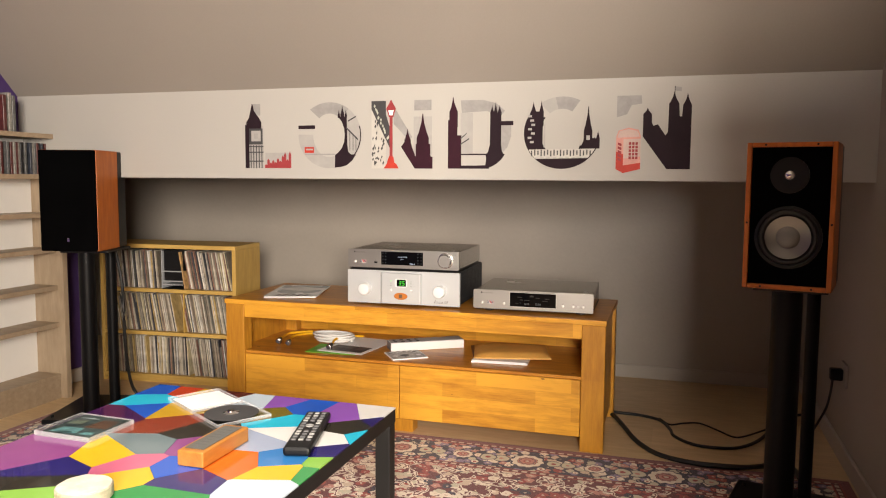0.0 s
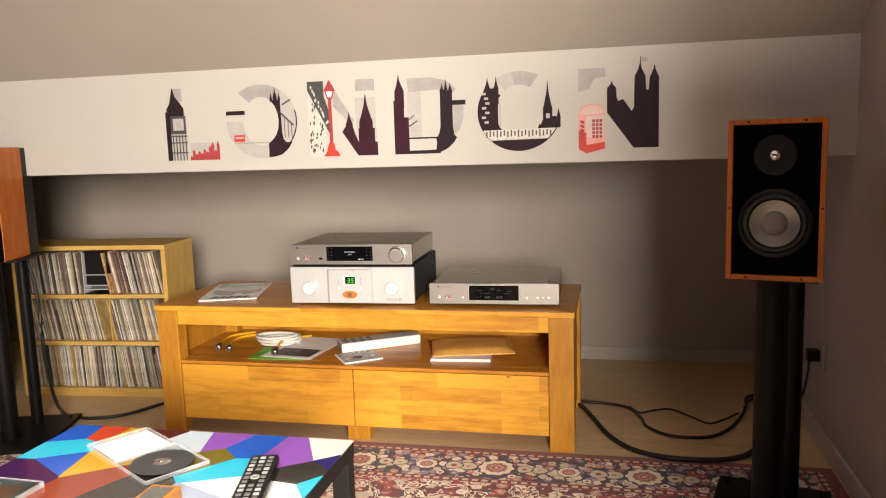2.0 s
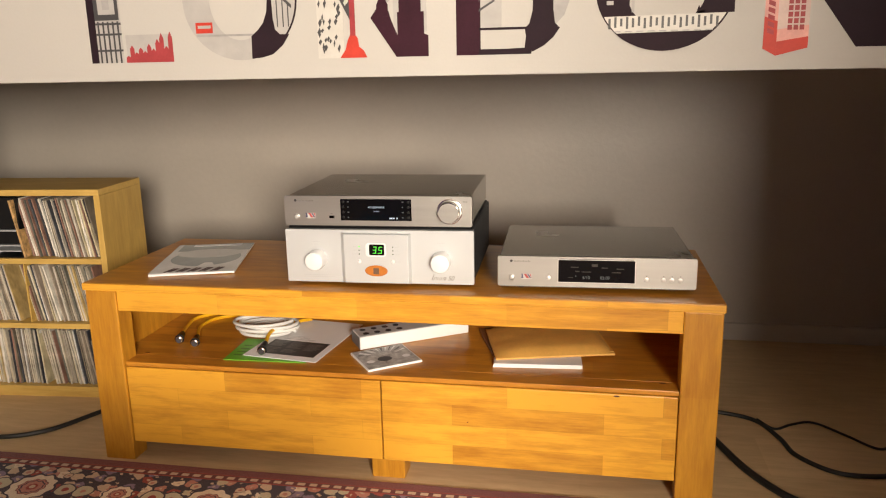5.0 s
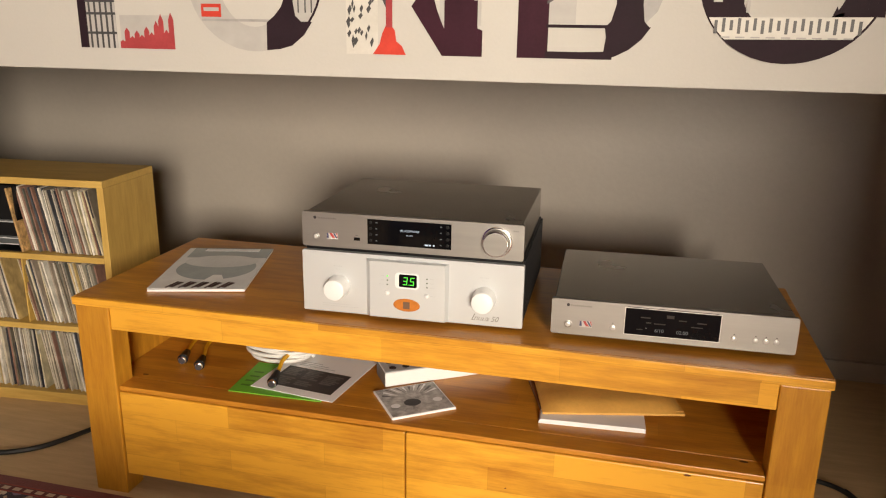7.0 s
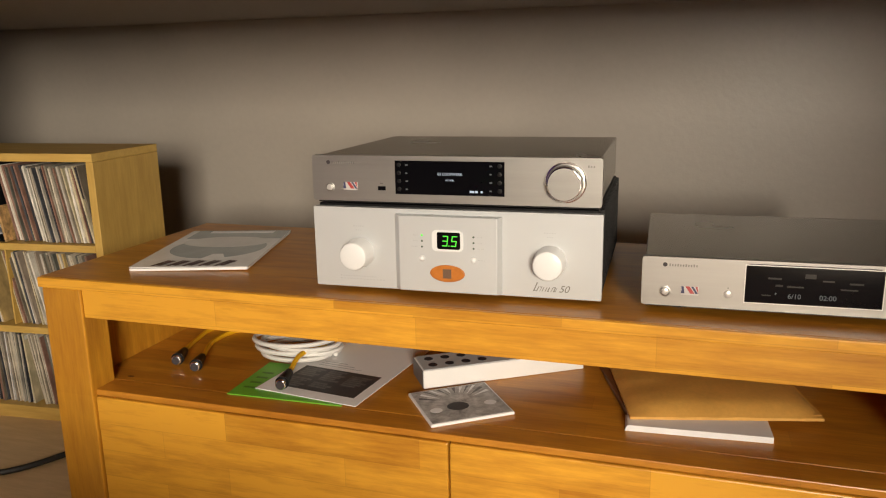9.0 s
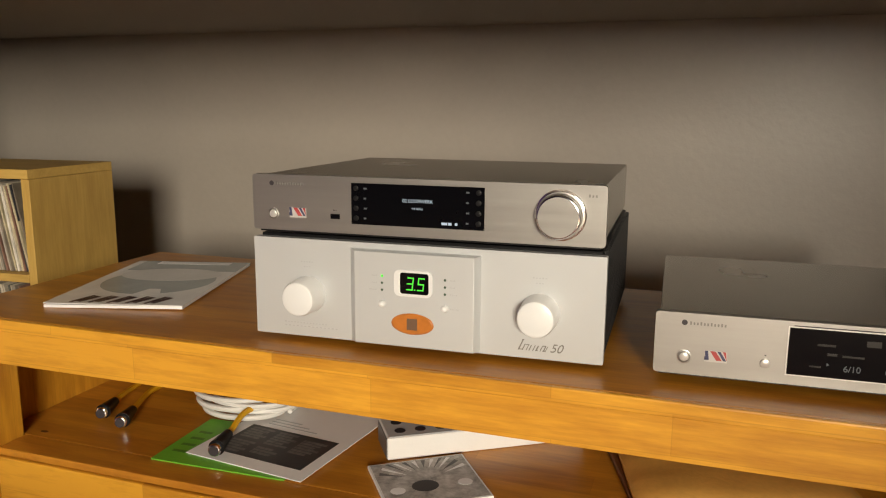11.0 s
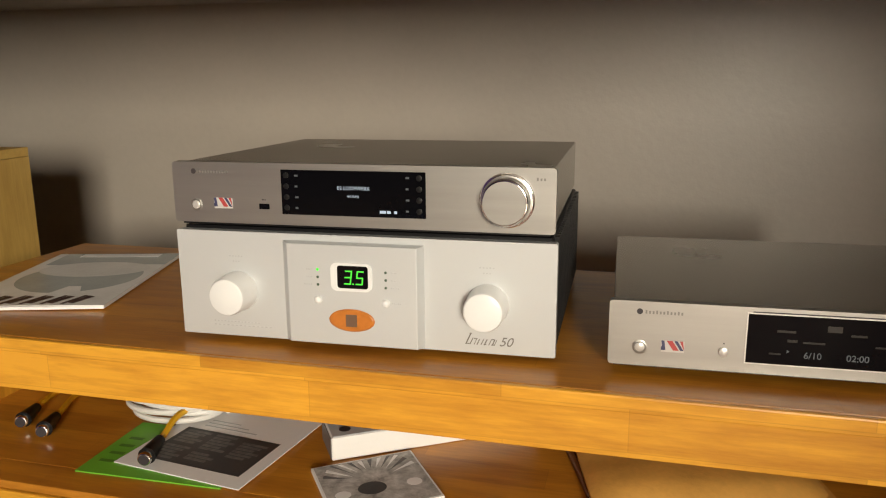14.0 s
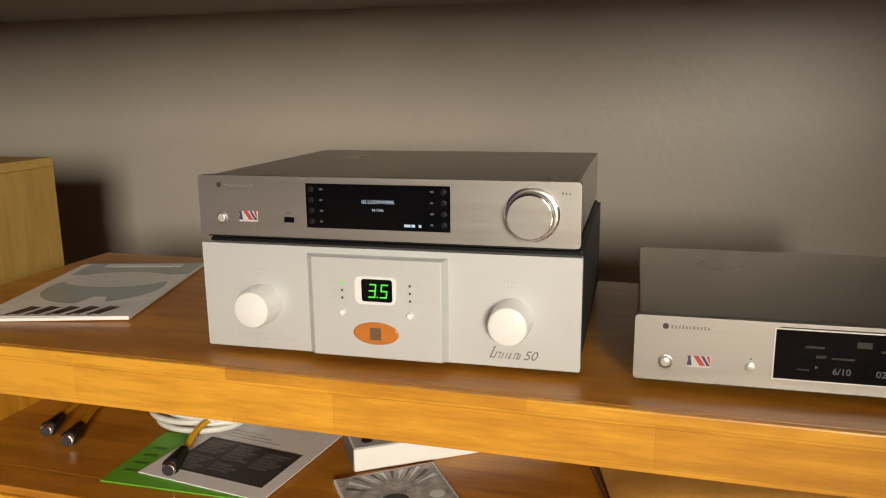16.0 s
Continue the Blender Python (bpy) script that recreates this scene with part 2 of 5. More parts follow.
bm = box(XL - 0.1, XR + 0.12, YF - 0.1, YB + 0.1, -0.12, 0.0)
box(XR + 0.12, XE + 0.1, YF - 0.1, WALL_END + 0.12, -0.12, 0.0, bm=bm)
box(XLL - 0.1, XL - 0.1, 2.50, YB + 0.1, -0.12, 0.0, bm=bm)
structure("floor", bm, LAMINATE, "pale beige laminate floor")
structure("wall_back", box(XLL - 0.1, XR + 0.12, YB, YB + 0.1, 0.0, ZS0 + 0.1), WALL_B, "taupe satin-painted low wall under the eaves")
structure("wall_strip", box(XL, XR, YS, YS + 0.10, ZS0, ZS1 + 0.06), WHITE, "white painted upright band of wall under the sloped ceiling")
structure("ceiling_recess", box(XLL, XR, YS + 0.10, YB, ZS0 + 0.02, ZS0 + 0.12), WALL, "taupe underside of the eaves recess")
structure("wall_left", box(XL - 0.1, XL, YF - 0.1, 2.60, 0.0, ZC + 0.1), PURPLE, "deep purple painted gable wall")
structure("wall_left_back", box(XLL, XL - 0.1005, 2.50, 2.60, 0.0, ZS0 + 0.015), WALL, "taupe painted wall behind the gable")
structure("wall_left_recess", box(XLL - 0.1, XLL, 2.50, YB, 0.0, ZS0 + 0.1), WALL, "taupe painted end of the eaves recess")
structure("wall_right", box(XR, XR + 0.12, WALL_END + 0.1205, YB, 0.0, ZC + 0.1), WALL, "taupe painted gable wall")
# Unseen wall: dark purple cuts bounced light, and it blocks the window rightwards.
structure("wall_return", box(XR, XE + 0.1, WALL_END, WALL_END + 0.12, 0.0, ZC + 0.1), PURPLE, "unseen wall, painted deep purple to cut bounced light")
# Unseen pier, added to keep window light off the lower right side.
structure("light_block_pier", box(0.32, XR - 0.0005, WALL_END, WALL_END + 0.12, 0.0, 1.45), PURPLE, "unseen half-height purple pier added to shade the right side")
# Unseen end and front walls, also dark to lower the ambient bounce.
structure("wall_end", box(XE, XE + 0.1, YF - 0.1, WALL_END - 0.0005, 0.0, ZC + 0.1), PURPLE, "unseen wall, painted deep purple to cut bounced light")
bm = box(XL, WIN_X0, YF - 0.1, YF, 0.0, ZC + 0.1)
box(WIN_X1, XE, YF - 0.1, YF, 0.0, ZC + 0.1, bm=bm)
box(WIN_X0, WIN_X1, YF - 0.1, YF, 0.0, WIN_Z0, bm=bm)
box(WIN_X0, WIN_X1, YF - 0.1, YF, WIN_Z1, ZC + 0.1, bm=bm)
structure("wall_front", bm, PURPLE, "unseen wall with a tall window, painted deep purple to cut bounced light")
win_1 = structure("window_1", box(WIN_X0, WIN_X0 + 0.05, YF - 0.08, YF - 0.03, WIN_Z0, WIN_Z1, 0.004), SKIRT, "tall white-framed window")
part("window_frame", box(WIN_X1 - 0.05, WIN_X1, YF - 0.08, YF - 0.03, WIN_Z0, WIN_Z1, 0.004), SKIRT, win_1)
part("window_frame", box(WIN_X0 + 0.0505, WIN_X1 - 0.0505, YF - 0.08, YF - 0.03, WIN_Z0, WIN_Z0 + 0.05, 0.004), SKIRT, win_1)
part("window_frame", box(WIN_X0 + 0.0505, WIN_X1 - 0.0505, YF - 0.08, YF - 0.03, WIN_Z1 - 0.05, WIN_Z1, 0.004), SKIRT, win_1)


def slab(name, prof, x0, x1, label):
    """A ceiling piece: an outline in y and z, drawn out along x."""
    bm = bmesh.new()
    p, q = [bm.verts.new((x0, y, z)) for y, z in prof], [bm.verts.new((x1, y, z)) for y, z in prof]
    bm.faces.new(p)
    bm.faces.new(q)
    for i in range(len(p)):
        j = (i + 1) % len(p)
        bm.faces.new((p[i], p[j], q[j], q[i]))
    return structure(name, bm, CEIL, label)


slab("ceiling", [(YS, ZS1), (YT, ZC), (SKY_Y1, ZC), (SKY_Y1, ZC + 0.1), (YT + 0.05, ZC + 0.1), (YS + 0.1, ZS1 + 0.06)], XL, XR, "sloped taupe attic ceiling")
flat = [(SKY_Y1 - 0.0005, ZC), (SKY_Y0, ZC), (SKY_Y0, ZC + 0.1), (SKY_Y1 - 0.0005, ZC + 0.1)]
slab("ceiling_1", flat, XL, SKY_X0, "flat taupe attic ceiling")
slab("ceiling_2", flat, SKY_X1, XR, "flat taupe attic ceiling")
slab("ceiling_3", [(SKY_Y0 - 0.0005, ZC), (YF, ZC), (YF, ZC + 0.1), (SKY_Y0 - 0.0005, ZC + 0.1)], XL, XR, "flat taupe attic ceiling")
# Unseen shaft that houses the added fill light.
bm = box(SKY_X0 - 0.03, SKY_X0, SKY_Y0 - 0.03, SKY_Y1 + 0.03, ZC + 0.1005, ZC + SHAFT + 0.1)
box(SKY_X1, SKY_X1 + 0.03, SKY_Y0 - 0.03, SKY_Y1 + 0.03, ZC + 0.1005, ZC + SHAFT + 0.1, bm=bm)
box(SKY_X0, SKY_X1, SKY_Y0 - 0.03, SKY_Y0, ZC + 0.1005, ZC + SHAFT + 0.1, bm=bm)
box(SKY_X0, SKY_X1, SKY_Y1, SKY_Y1 + 0.03, ZC + 0.1005, ZC + SHAFT + 0.1, bm=bm)
structure("fill_light_shaft", bm, CEIL, "unseen painted shaft added round the fill light over the table")
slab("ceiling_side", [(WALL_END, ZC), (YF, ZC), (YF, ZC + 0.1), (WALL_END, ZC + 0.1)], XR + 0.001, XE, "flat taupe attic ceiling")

structure("baseboard", box(XLL, XR, YB - 0.014, YB, 0.0, 0.062, 0.003), SKIRT, "painted skirting board along the low wall")
structure("baseboard_right", box(XR - 0.012, XR, 1.0, YB - 0.014, 0.0, 0.062, 0.003), SKIRT, "painted skirting board along the gable wall")
structure("baseboard_left", box(XL, XL + 0.012, -1.0, 2.60, 0.0, 0.062, 0.003), SKIRT, "painted skirting board along the purple wall")

# ---- bench ----
BX, BY = -1.629, 2.316
bench = thing("media_bench", BX, BY, 0, 0, "low honey-coloured oak media bench with two drawers and an open shelf", "bench")
BW, BD, BH, BS, LEG = 1.472, 0.490, 0.463, 0.2615, 0.080
part("top", box(-0.003, BW + 0.003, 0.0032, BD, BH - 0.018, BH, 0.001), BENCH_X, bench)
# Separate strip in the brighter front staves, for the lit edge of the top.
part("front_edge", box(-0.003, BW + 0.003, -0.005, 0.003, BH - 0.018, BH - 0.0003, 0.002), BENCH_F, bench)
part("rail", box(LEG + 0.0005, BW - LEG - 0.0005, 0.004, 0.026, 0.394, BH - 0.0185, 0.0015), BENCH_F, bench)
for x in (0.0, BW - LEG):
    for y in (0.0, BD - 0.06):
        part("leg", box(x, x + LEG, y, y + 0.058, 0.0, BH - 0.0185, 0.003), BENCH_V, bench)
part("centre_foot", box(0.697, 0.777, 0.012, 0.07, 0.0, 0.047, 0.002), BENCH_V, bench)
part("shelf_board", box(0.031, BW - 0.031, 0.0582, BD - 0.0125, 0.2505, BS, 0.001), BENCH_X, bench)
part("shelf_lip", box(LEG + 0.0005, BW - LEG - 0.0005, 0.009, 0.058, 0.2505, BS, 0.0015), BENCH_X, bench)
for x in (0.012, BW - 0.030):
    part("side_panel", box(x, x + 0.018, 0.058, BD - 0.06, 0.048, BH - 0.019), BENCH_V, bench)
part("back_panel", box(0.03, BW - 0.03, BD - 0.012, BD - 0.002, 0.048, BH - 0.019), BENCH_F, bench)
part("bottom_board", box(0.03, BW - 0.03, 0.03, BD - 0.012, 0.048, 0.062), BENCH_X, bench)
for x0, x1 in ((LEG + 0.002, 0.7255), (0.7285, BW - LEG - 0.002)):
    d = part("drawer", box(x0, x1, 0.005, 0.025, 0.050, 0.2490, 0.002), BENCH_F, bench)
    part("drawer_box", box(x0 + 0.02, x1 - 0.02, 0.0252, 0.40, 0.07, 0.21), BENCH_X, d)

# ---- hi-fi ----


def small_text(name, body, size, m, mat, parent, label="", depth=0.0002, align="LEFT", shear=0.0):
    cu = bpy.data.curves.new(name, "FONT")
    cu.body, cu.size, cu.extrude, cu.align_x, cu.shear = body, size, depth, align, shear
    tmp = new(name, cu)
    me = bpy.data.meshes.new_from_object(tmp.evaluated_get(bpy.context.evaluated_depsgraph_get()))
    bpy.data.objects.remove(tmp)
    me.transform(m)
    me.materials.clear()
    me.materials.append(mat)
    ob = new(name, me)
    ob.parent = parent
    if label:
        ob["label"] = label
    return ob


FRONT = pose(0, 0, 0, 90, 0, 0)


def on_front(x, y, z):
    return Matrix.Translation((x, y, z)) @ FRONT


def facade(w, h, t, r, bm=None, seg=5):
    """A front plate with rounded corners, from y=0 to y=t."""
    pts = []
    for cx, cz, a0 in ((w - r, r, -90), (w - r, h - r, 0), (r, h - r, 90), (r, r, 180)):
        for k in range(seg + 1):
            a = radians(a0 + 90 * k / seg)
            pts.append((cx + r * math.cos(a), cz + r * math.sin(a)))
    bm = poly(pts, 0, t, bm)
    bmesh.ops.transform(bm, matrix=Matrix(((1, 0, 0, 0), (0, 0, 1, 0), (0, 1, 0, 0), (0, 0, 0, 1))), verts=bm.verts[:])
    return bm


def hifi_player(x, y, z, depth, name, label, w=0.430):
    t = thing(name, x, y, z, 1.8, label, "hi-fi component")
    part("front_plate", facade(w, 0.068, 0.010, 0.004), SILVER, t)
    part("cover", box(0.004, w - 0.004, 0.0102, depth, 0.002, 0.0665, 0.002), SILVER_T, t)
    part("base_plate", box(0.006, 0.424, 0.006, depth - 0.01, -0.003, 0.0015), BLACK, t)
    return t


streamer = hifi_player(-1.1205, 2.3550, 0.606, 0.365, "network_player", "silver network music player with a lit display, stacked on the amplifier")
for fx in (0.05, 0.38):
    for fy in (0.05, 0.26):
        part("foot", rod((fx, fy, -0.0070), (fx, fy, -0.003), 0.016), RUBBER, streamer)
cd = hifi_player(-0.6340, 2.3665, 0.4745, 0.345, "cd_transport", "silver CD transport with a dark display, standing on the bench", 0.427)
for fx in (0.05, 0.38):
    for fy in (0.05, 0.26):
        part("foot", rod((fx, fy, -0.0115), (fx, fy, -0.003), 0.018), RUBBER, cd)
amp = thing("amplifier", -1.1255, 2.3620, 0.471, 1.8, "pearl white integrated amplifier with two knobs and a green volume number", "amplifier")
part("front_plate", facade(0.437, 0.124, 0.012, 0.002), PEARL, amp)
part("chassis", box(0.004, 0.431, 0.0122, 0.39, 0.002, 0.128, 0.002), BLACK, amp, "black metal body")

# ---- record cabinet ----
RC_X, RC_Y, RC_ROT = -2.468, 2.593, 4.5
rec = thing("record_cabinet", RC_X, RC_Y, 0, RC_ROT, "pale birch cabinet with three shelves packed with vinyl singles", "cabinet")
RW, RD, RH = 0.680, 0.238, 0.636
RC_Z = (0.038, 0.237, 0.434)
for x in (0.0, RW - 0.018):
    part("side_panel", box(x, x + 0.018, 0.0, RD, 0.0, RH - 0.0185, 0.001), BIRCH_V, rec)
part("top_board", box(0, RW, -0.002, RD, RH - 0.018, RH, 0.001), BIRCH, rec)
for z in RC_Z:
    part("shelf_board", box(0.0185, RW - 0.0185, 0.0, RD - 0.01, z - 0.016, z, 0.001), BIRCH, rec)
part("back_panel", box(0.0185, RW - 0.0185, RD - 0.008, RD, 0.0, RH - 0.0185), BIRCH, rec)
part("plinth", box(0.0185, RW - 0.0185, 0.012, 0.03, 0.0, 0.0215), BIRCH, rec)

KNOT = plain("dark_timber_knot", (0.10, 0.030, 0.006), 0.45, var=0.4, scale=120)
for kx, kz, rx, rz2, tilt in ((0.93, 0.160, 0.0020, 0.0012, 0.3), (1.26, 0.2445, 0.0065, 0.0022, 0.0)):
    bm = bmesh.new()
    bm.faces.new([bm.verts.new((kx + rx * math.cos(i * math.pi / 8) * (1 + 0.2 * math.sin(3 * i)), 0.0046, kz + rz2 * math.sin(i * math.pi / 8) + tilt * rx * math.cos(i * math.pi / 8))) for i in range(16)])
    part("knot", bm, KNOT, bench, "small dark knot")
for kx, ky, rx, ry2 in ((0.10, 0.075, 0.007, 0.0035), (1.36, 0.050, 0.008, 0.0035), (0.62, 0.32, 0.005, 0.003)):
    part("knot", poly([(kx + rx * math.cos(i * math.pi / 8), ky + ry2 * math.sin(i * math.pi / 8)) for i in range(16)], BS, BS + 0.0003), KNOT, bench, "small dark knot")

# ---- coffee table ----
SHARD = {k: plain("lacquer_" + k, c, 0.16, var=0.05, relief=0.02, coat=0.4) for k, c in {
    "blue": (0.015, 0.10, 0.55), "red": (0.55, 0.06, 0.02), "mustard": (0.55, 0.33, 0.02), "maroon": (0.10, 0.015, 0.012),
    "cyan": (0.02, 0.50, 0.72), "plum": (0.05, 0.012, 0.075), "brick": (0.24, 0.04, 0.018), "ice": (0.55, 0.66, 0.76),
    "purple": (0.26, 0.09, 0.45), "olive": (0.17, 0.13, 0.015), "white": (0.78, 0.77, 0.75), "navy": (0.022, 0.016, 0.14),
    "coal": (0.025, 0.023, 0.018), "sky": (0.03, 0.19, 0.50), "mist": (0.36, 0.42, 0.56), "orange": (0.72, 0.14, 0.015),
    "yellow": (0.74, 0.47, 0.02), "green": (0.02, 0.27, 0.06), "lime": (0.25, 0.50, 0.08), "mauve": (0.27, 0.07, 0.24),
    "slate": (0.16, 0.22, 0.24), "pink": (0.60, 0.14, 0.25)}.items()}
TX0, TX1, TY0, TY1, TZ = -1.210, -0.557, 0.30, 1.362, 0.40
TABLE_B = plain("near_black_steel", (0.012, 0.012, 0.012), 0.45, 0.0, var=0.2, spec=0.3)
table = thing("coffee_table", TX0, TY0, 0, 0, "low coffee table with a glossy top of coloured shards", "table")
TW, TL = TX1 - TX0, TY1 - TY0
part("frame", box(0, TW, 0, TL, TZ - 0.034, TZ - 0.003, 0.001), TABLE_B, table, "dark steel frame")
for x in (0.001, TW - 0.037):
    for y in (0.001, TL - 0.037):
        part("leg", box(x, x + 0.036, y, y + 0.036, 0.0, TZ - 0.0342, 0.002), TABLE_B, table, "square dark steel leg")
SEEDS = """blue 0.04 1.02, red 0.10 1.03, mustard 0.16 1.02, maroon 0.20 1.06, cyan 0.07 0.94, blue 0.11 0.87, plum 0.08 0.82, mustard 0.17 0.88,
brick 0.23 0.80, ice 0.33 1.00, purple 0.37 1.01, olive 0.41 0.94, blue 0.45 0.98, purple 0.55 0.97, white 0.63 1.01, navy 0.67 0.96, cyan 0.66 0.85,
coal 0.61 0.89, cyan 0.46 0.90, white 0.50 0.81, white 0.60 0.81, navy 0.64 0.75, sky 0.56 0.68, mist 0.48 0.76, orange 0.49 0.64, yellow 0.59 0.62,
green 0.66 0.63, lime 0.66 0.69, ice 0.61 0.55, green 0.44 0.46, navy 0.44 0.53, blue 0.39 0.57, mauve 0.36 0.70, slate 0.27 0.67, yellow 0.23 0.60,
yellow 0.35 0.53, pink 0.31 0.57, mauve 0.10 0.56, navy 0.19 0.50, coal 0.21 0.45, lime 0.24 0.40, coal 0.30 0.77"""
seeds = [(k, float(x), float(y)) for k, x, y in (w.split() for w in SEEDS.split(","))]
rnd = random.Random(5)
for i in range(14):
    seeds.append((rnd.choice(sorted(SHARD)), rnd.uniform(0, TW), rnd.uniform(0, 0.36)))


def clip_cell(pts, px, py, nx, ny):
    """Keep the side of an outline behind the line through (px, py) with normal (nx, ny)."""
    out = []
    for (ax, ay), (bx, by) in zip(pts, pts[1:] + pts[:1]):
        da, db = (ax - px) * nx + (ay - py) * ny, (bx - px) * nx + (by - py) * ny
        if da <= 0:
            out.append((ax, ay))
        if da * db < 0:
            k = da / (da - db)
            out.append((ax + (bx - ax) * k, ay + (by - ay) * k))
    return out


for i, (k, x, y) in enumerate(seeds):
    cell = [(0.0, 0.0), (TW, 0.0), (TW, TL), (0.0, TL)]
    for j, (_, u, v) in enumerate(seeds):
        if j != i and cell:
            d = math.hypot(u - x, v - y)
            cell = clip_cell(cell, (x + u) / 2 - (u - x) / d * 0.0003, (y + v) / 2 - (v - y) / d * 0.0003, u - x, v - y)
    if len(cell) > 2:
        part("shard", poly(cell, TZ - 0.0028, TZ), SHARD[k], table)

CLEAR, cn, cl, cb = node_mat("clear_jewel_plastic")
cb.inputs["Base Color"].default_value = (0.03, 0.03, 0.03, 1)
cb.inputs["Roughness"].default_value, cb.inputs["Alpha"].default_value = 0.05, 0.07
# Near-white, half-clear edges: highlights on the clear plastic, put in as colour.
EDGE_GLINT, cn, cl, cb = node_mat("clear_plastic_edge_highlight")
cb.inputs["Base Color"].default_value = (0.86, 0.88, 0.90, 1)
cb.inputs["Roughness"].default_value, cb.inputs["Alpha"].default_value = 0.10, 0.26
PRINT_T = plain("teal_and_black_print", (0.035, 0.055, 0.055), 0.4, var=1.0, scale=22, fine=90)
PATCH = [plain("cover_patch_" + k, c, 0.4, var=0.6, scale=60) for k, c in (("teal", (0.10, 0.24, 0.25)), ("brown", (0.09, 0.045, 0.025)), ("sage", (0.12, 0.15, 0.11)), ("pale", (0.36, 0.44, 0.44)))]
PRINT_G = plain("grey_engraved_print", (0.38, 0.38, 0.37), 0.45, var=0.75, scale=60, fine=260)
GREY_D = plain("dark_grey_print", (0.045, 0.045, 0.048), 0.5, var=0.2)
GREY_L = plain("pale_grey_print", (0.45, 0.47, 0.49), 0.5, var=0.1)
INK = plain("dark_ink", (0.03, 0.025, 0.03), 0.6, var=0.1)
CHROME = plain("bright_chrome", (0.80, 0.80, 0.80), 0.12, 1.0, var=0.04)
SATIN = plain("satin_silver_button", (0.66, 0.655, 0.64), 0.34, 0.5, var=0.04)

ZT = TZ + 0.0005
c1 = thing("cd_case", -1.127, 1.005, ZT, -2, "closed clear CD case with a teal and black cover", "cd case", "CD cases on the table")
part("booklet", box(-0.056, 0.066, -0.060, 0.060, 0.002, 0.0085), PRINT_T, c1, "teal and black printed booklet")
bm = box(-0.071, 0.071, -0.0625, 0.0625, 0.0, 0.0018)
box(-0.071, 0.071, -0.0625, 0.0625, 0.0086, 0.0102, 0.0004, 1, bm)
box(-0.071, -0.0575, -0.0625, 0.0625, 0.0019, 0.0085, bm=bm)
part("shell", bm, CLEAR, c1, "clear plastic shell")
for k, x0, x1, y0, y1 in ((0, -0.045, 0.02, -0.052, -0.015), (1, 0.005, 0.058, -0.01, 0.045), (2, -0.05, -0.012, 0.0, 0.030), (3, -0.03, 0.010, -0.050, -0.040), (0, 0.025, 0.060, -0.05, -0.03), (3, -0.048, 0.0, 0.038, 0.047)):
    part("picture", poly([(x0, y0), (x1, y0 + 0.004), (x1 - 0.006, y1), (x0 + 0.008, y1 - 0.004)], 0.00852, 0.00856), PATCH[k], c1)
for x0, x1, y0, y1 in ((-0.0722, 0.0722, -0.0645, -0.0628), (-0.0722, 0.0722, 0.0628, 0.0645), (-0.0722, -0.0712, -0.0626, 0.0626), (0.0712, 0.0722, -0.0626, 0.0626)):
    part("rim", box(x0, x1, y0, y1, 0.0, 0.0104, 0.0004, 1), EDGE_GLINT, c1, "clear rim with its highlight as pale colour")
c2 = thing("cd_case", -1.002, 1.260, ZT, -32, "open clear CD case with a dark disc tray", "cd case", "CD cases on the table")
part("lid", box(-0.071, 0.062, -0.0625, 0.0625, 0.0, 0.003, 0.001, 1), CLEAR, c2, "clear plastic lid")
part("inlay", box(-0.060, 0.058, -0.058, 0.058, 0.0032, 0.0046), PAPER, c2, "white paper inlay")
tray = part("tray", box(0.0645, 0.200, -0.0625, 0.0625, 0.0, 0.005, 0.001, 1), CLEAR, c2, "clear plastic tray")
part("tray_well", rod((0.134, 0, 0.0052), (0.134, 0, 0.0060), 0.060, 48), GREY_D, tray, "dark disc well")
for x0, x1, y0, y1 in ((-0.073, 0.2015, -0.0648, -0.0628), (-0.073, 0.2015, 0.0628, 0.0648), (-0.073, -0.0712, -0.0626, 0.0626), (0.2002, 0.202, -0.0626, 0.0626), (0.0622, 0.0643, -0.0626, 0.0626)):
    part("rim", box(x0, x1, y0, y1, 0.0, 0.0075, 0.0005, 1), EDGE_GLINT, c2, "clear rim with its highlight as pale colour")
bm = box(0.0650, 0.0720, -0.0620, 0.0620, 0.0051, 0.0058)
box(0.196, 0.1998, -0.0620, 0.0620, 0.0051, 0.0058, bm=bm)
box(0.0725, 0.1955, 0.0602, 0.0620, 0.0051, 0.0058, bm=bm)
part("tray_edge", bm, EDGE_GLINT, tray, "clear tray edge with its highlight as pale colour")
part("hub", lathe([(0, 0.011), (0.008, 0.011), (0.010, 0.009), (0.018, 0.0066), (0.018, 0.0062)], 24, None, Matrix.Translation((0.134, 0, 0))), CHROME, tray, "bright hub")

rc = thing("remote_control", -0.657, 1.113, ZT, 15.5, "black remote control with many small keys, lying on the table", "remote control")
part("body", box(-0.027, 0.027, -0.118, 0.118, 0.0, 0.018, 0.006, 3), BLACK, rc)
KEY = plain("grey_rubber_keys", (0.13, 0.13, 0.135), 0.6, var=0.25)
KEY_L = plain("pale_rubber_keys", (0.34, 0.34, 0.33), 0.6, var=0.25)
for r in range(11):
    for c in range(3):
        if r in (4, 5, 6) and c == 1:
            continue
        kx, ky = -0.0150 + c * 0.0150, 0.099 - r * 0.0172
        part("key", box(kx - 0.0052, kx + 0.0052, ky - 0.0042 - 0.0008 * (r % 2), ky + 0.0042, 0.0175, 0.0200, 0.0010, 1), KEY_L if (r * 3 + c) % 5 in (1, 4) else KEY, rc)
part("ring_key", lathe([(0.0085, 0.0175), (0.0085, 0.0200), (0.0035, 0.0197), (0.0035, 0.0175)], 20, None, Matrix.Translation((0, 0.0130, 0))), KEY_L, rc)
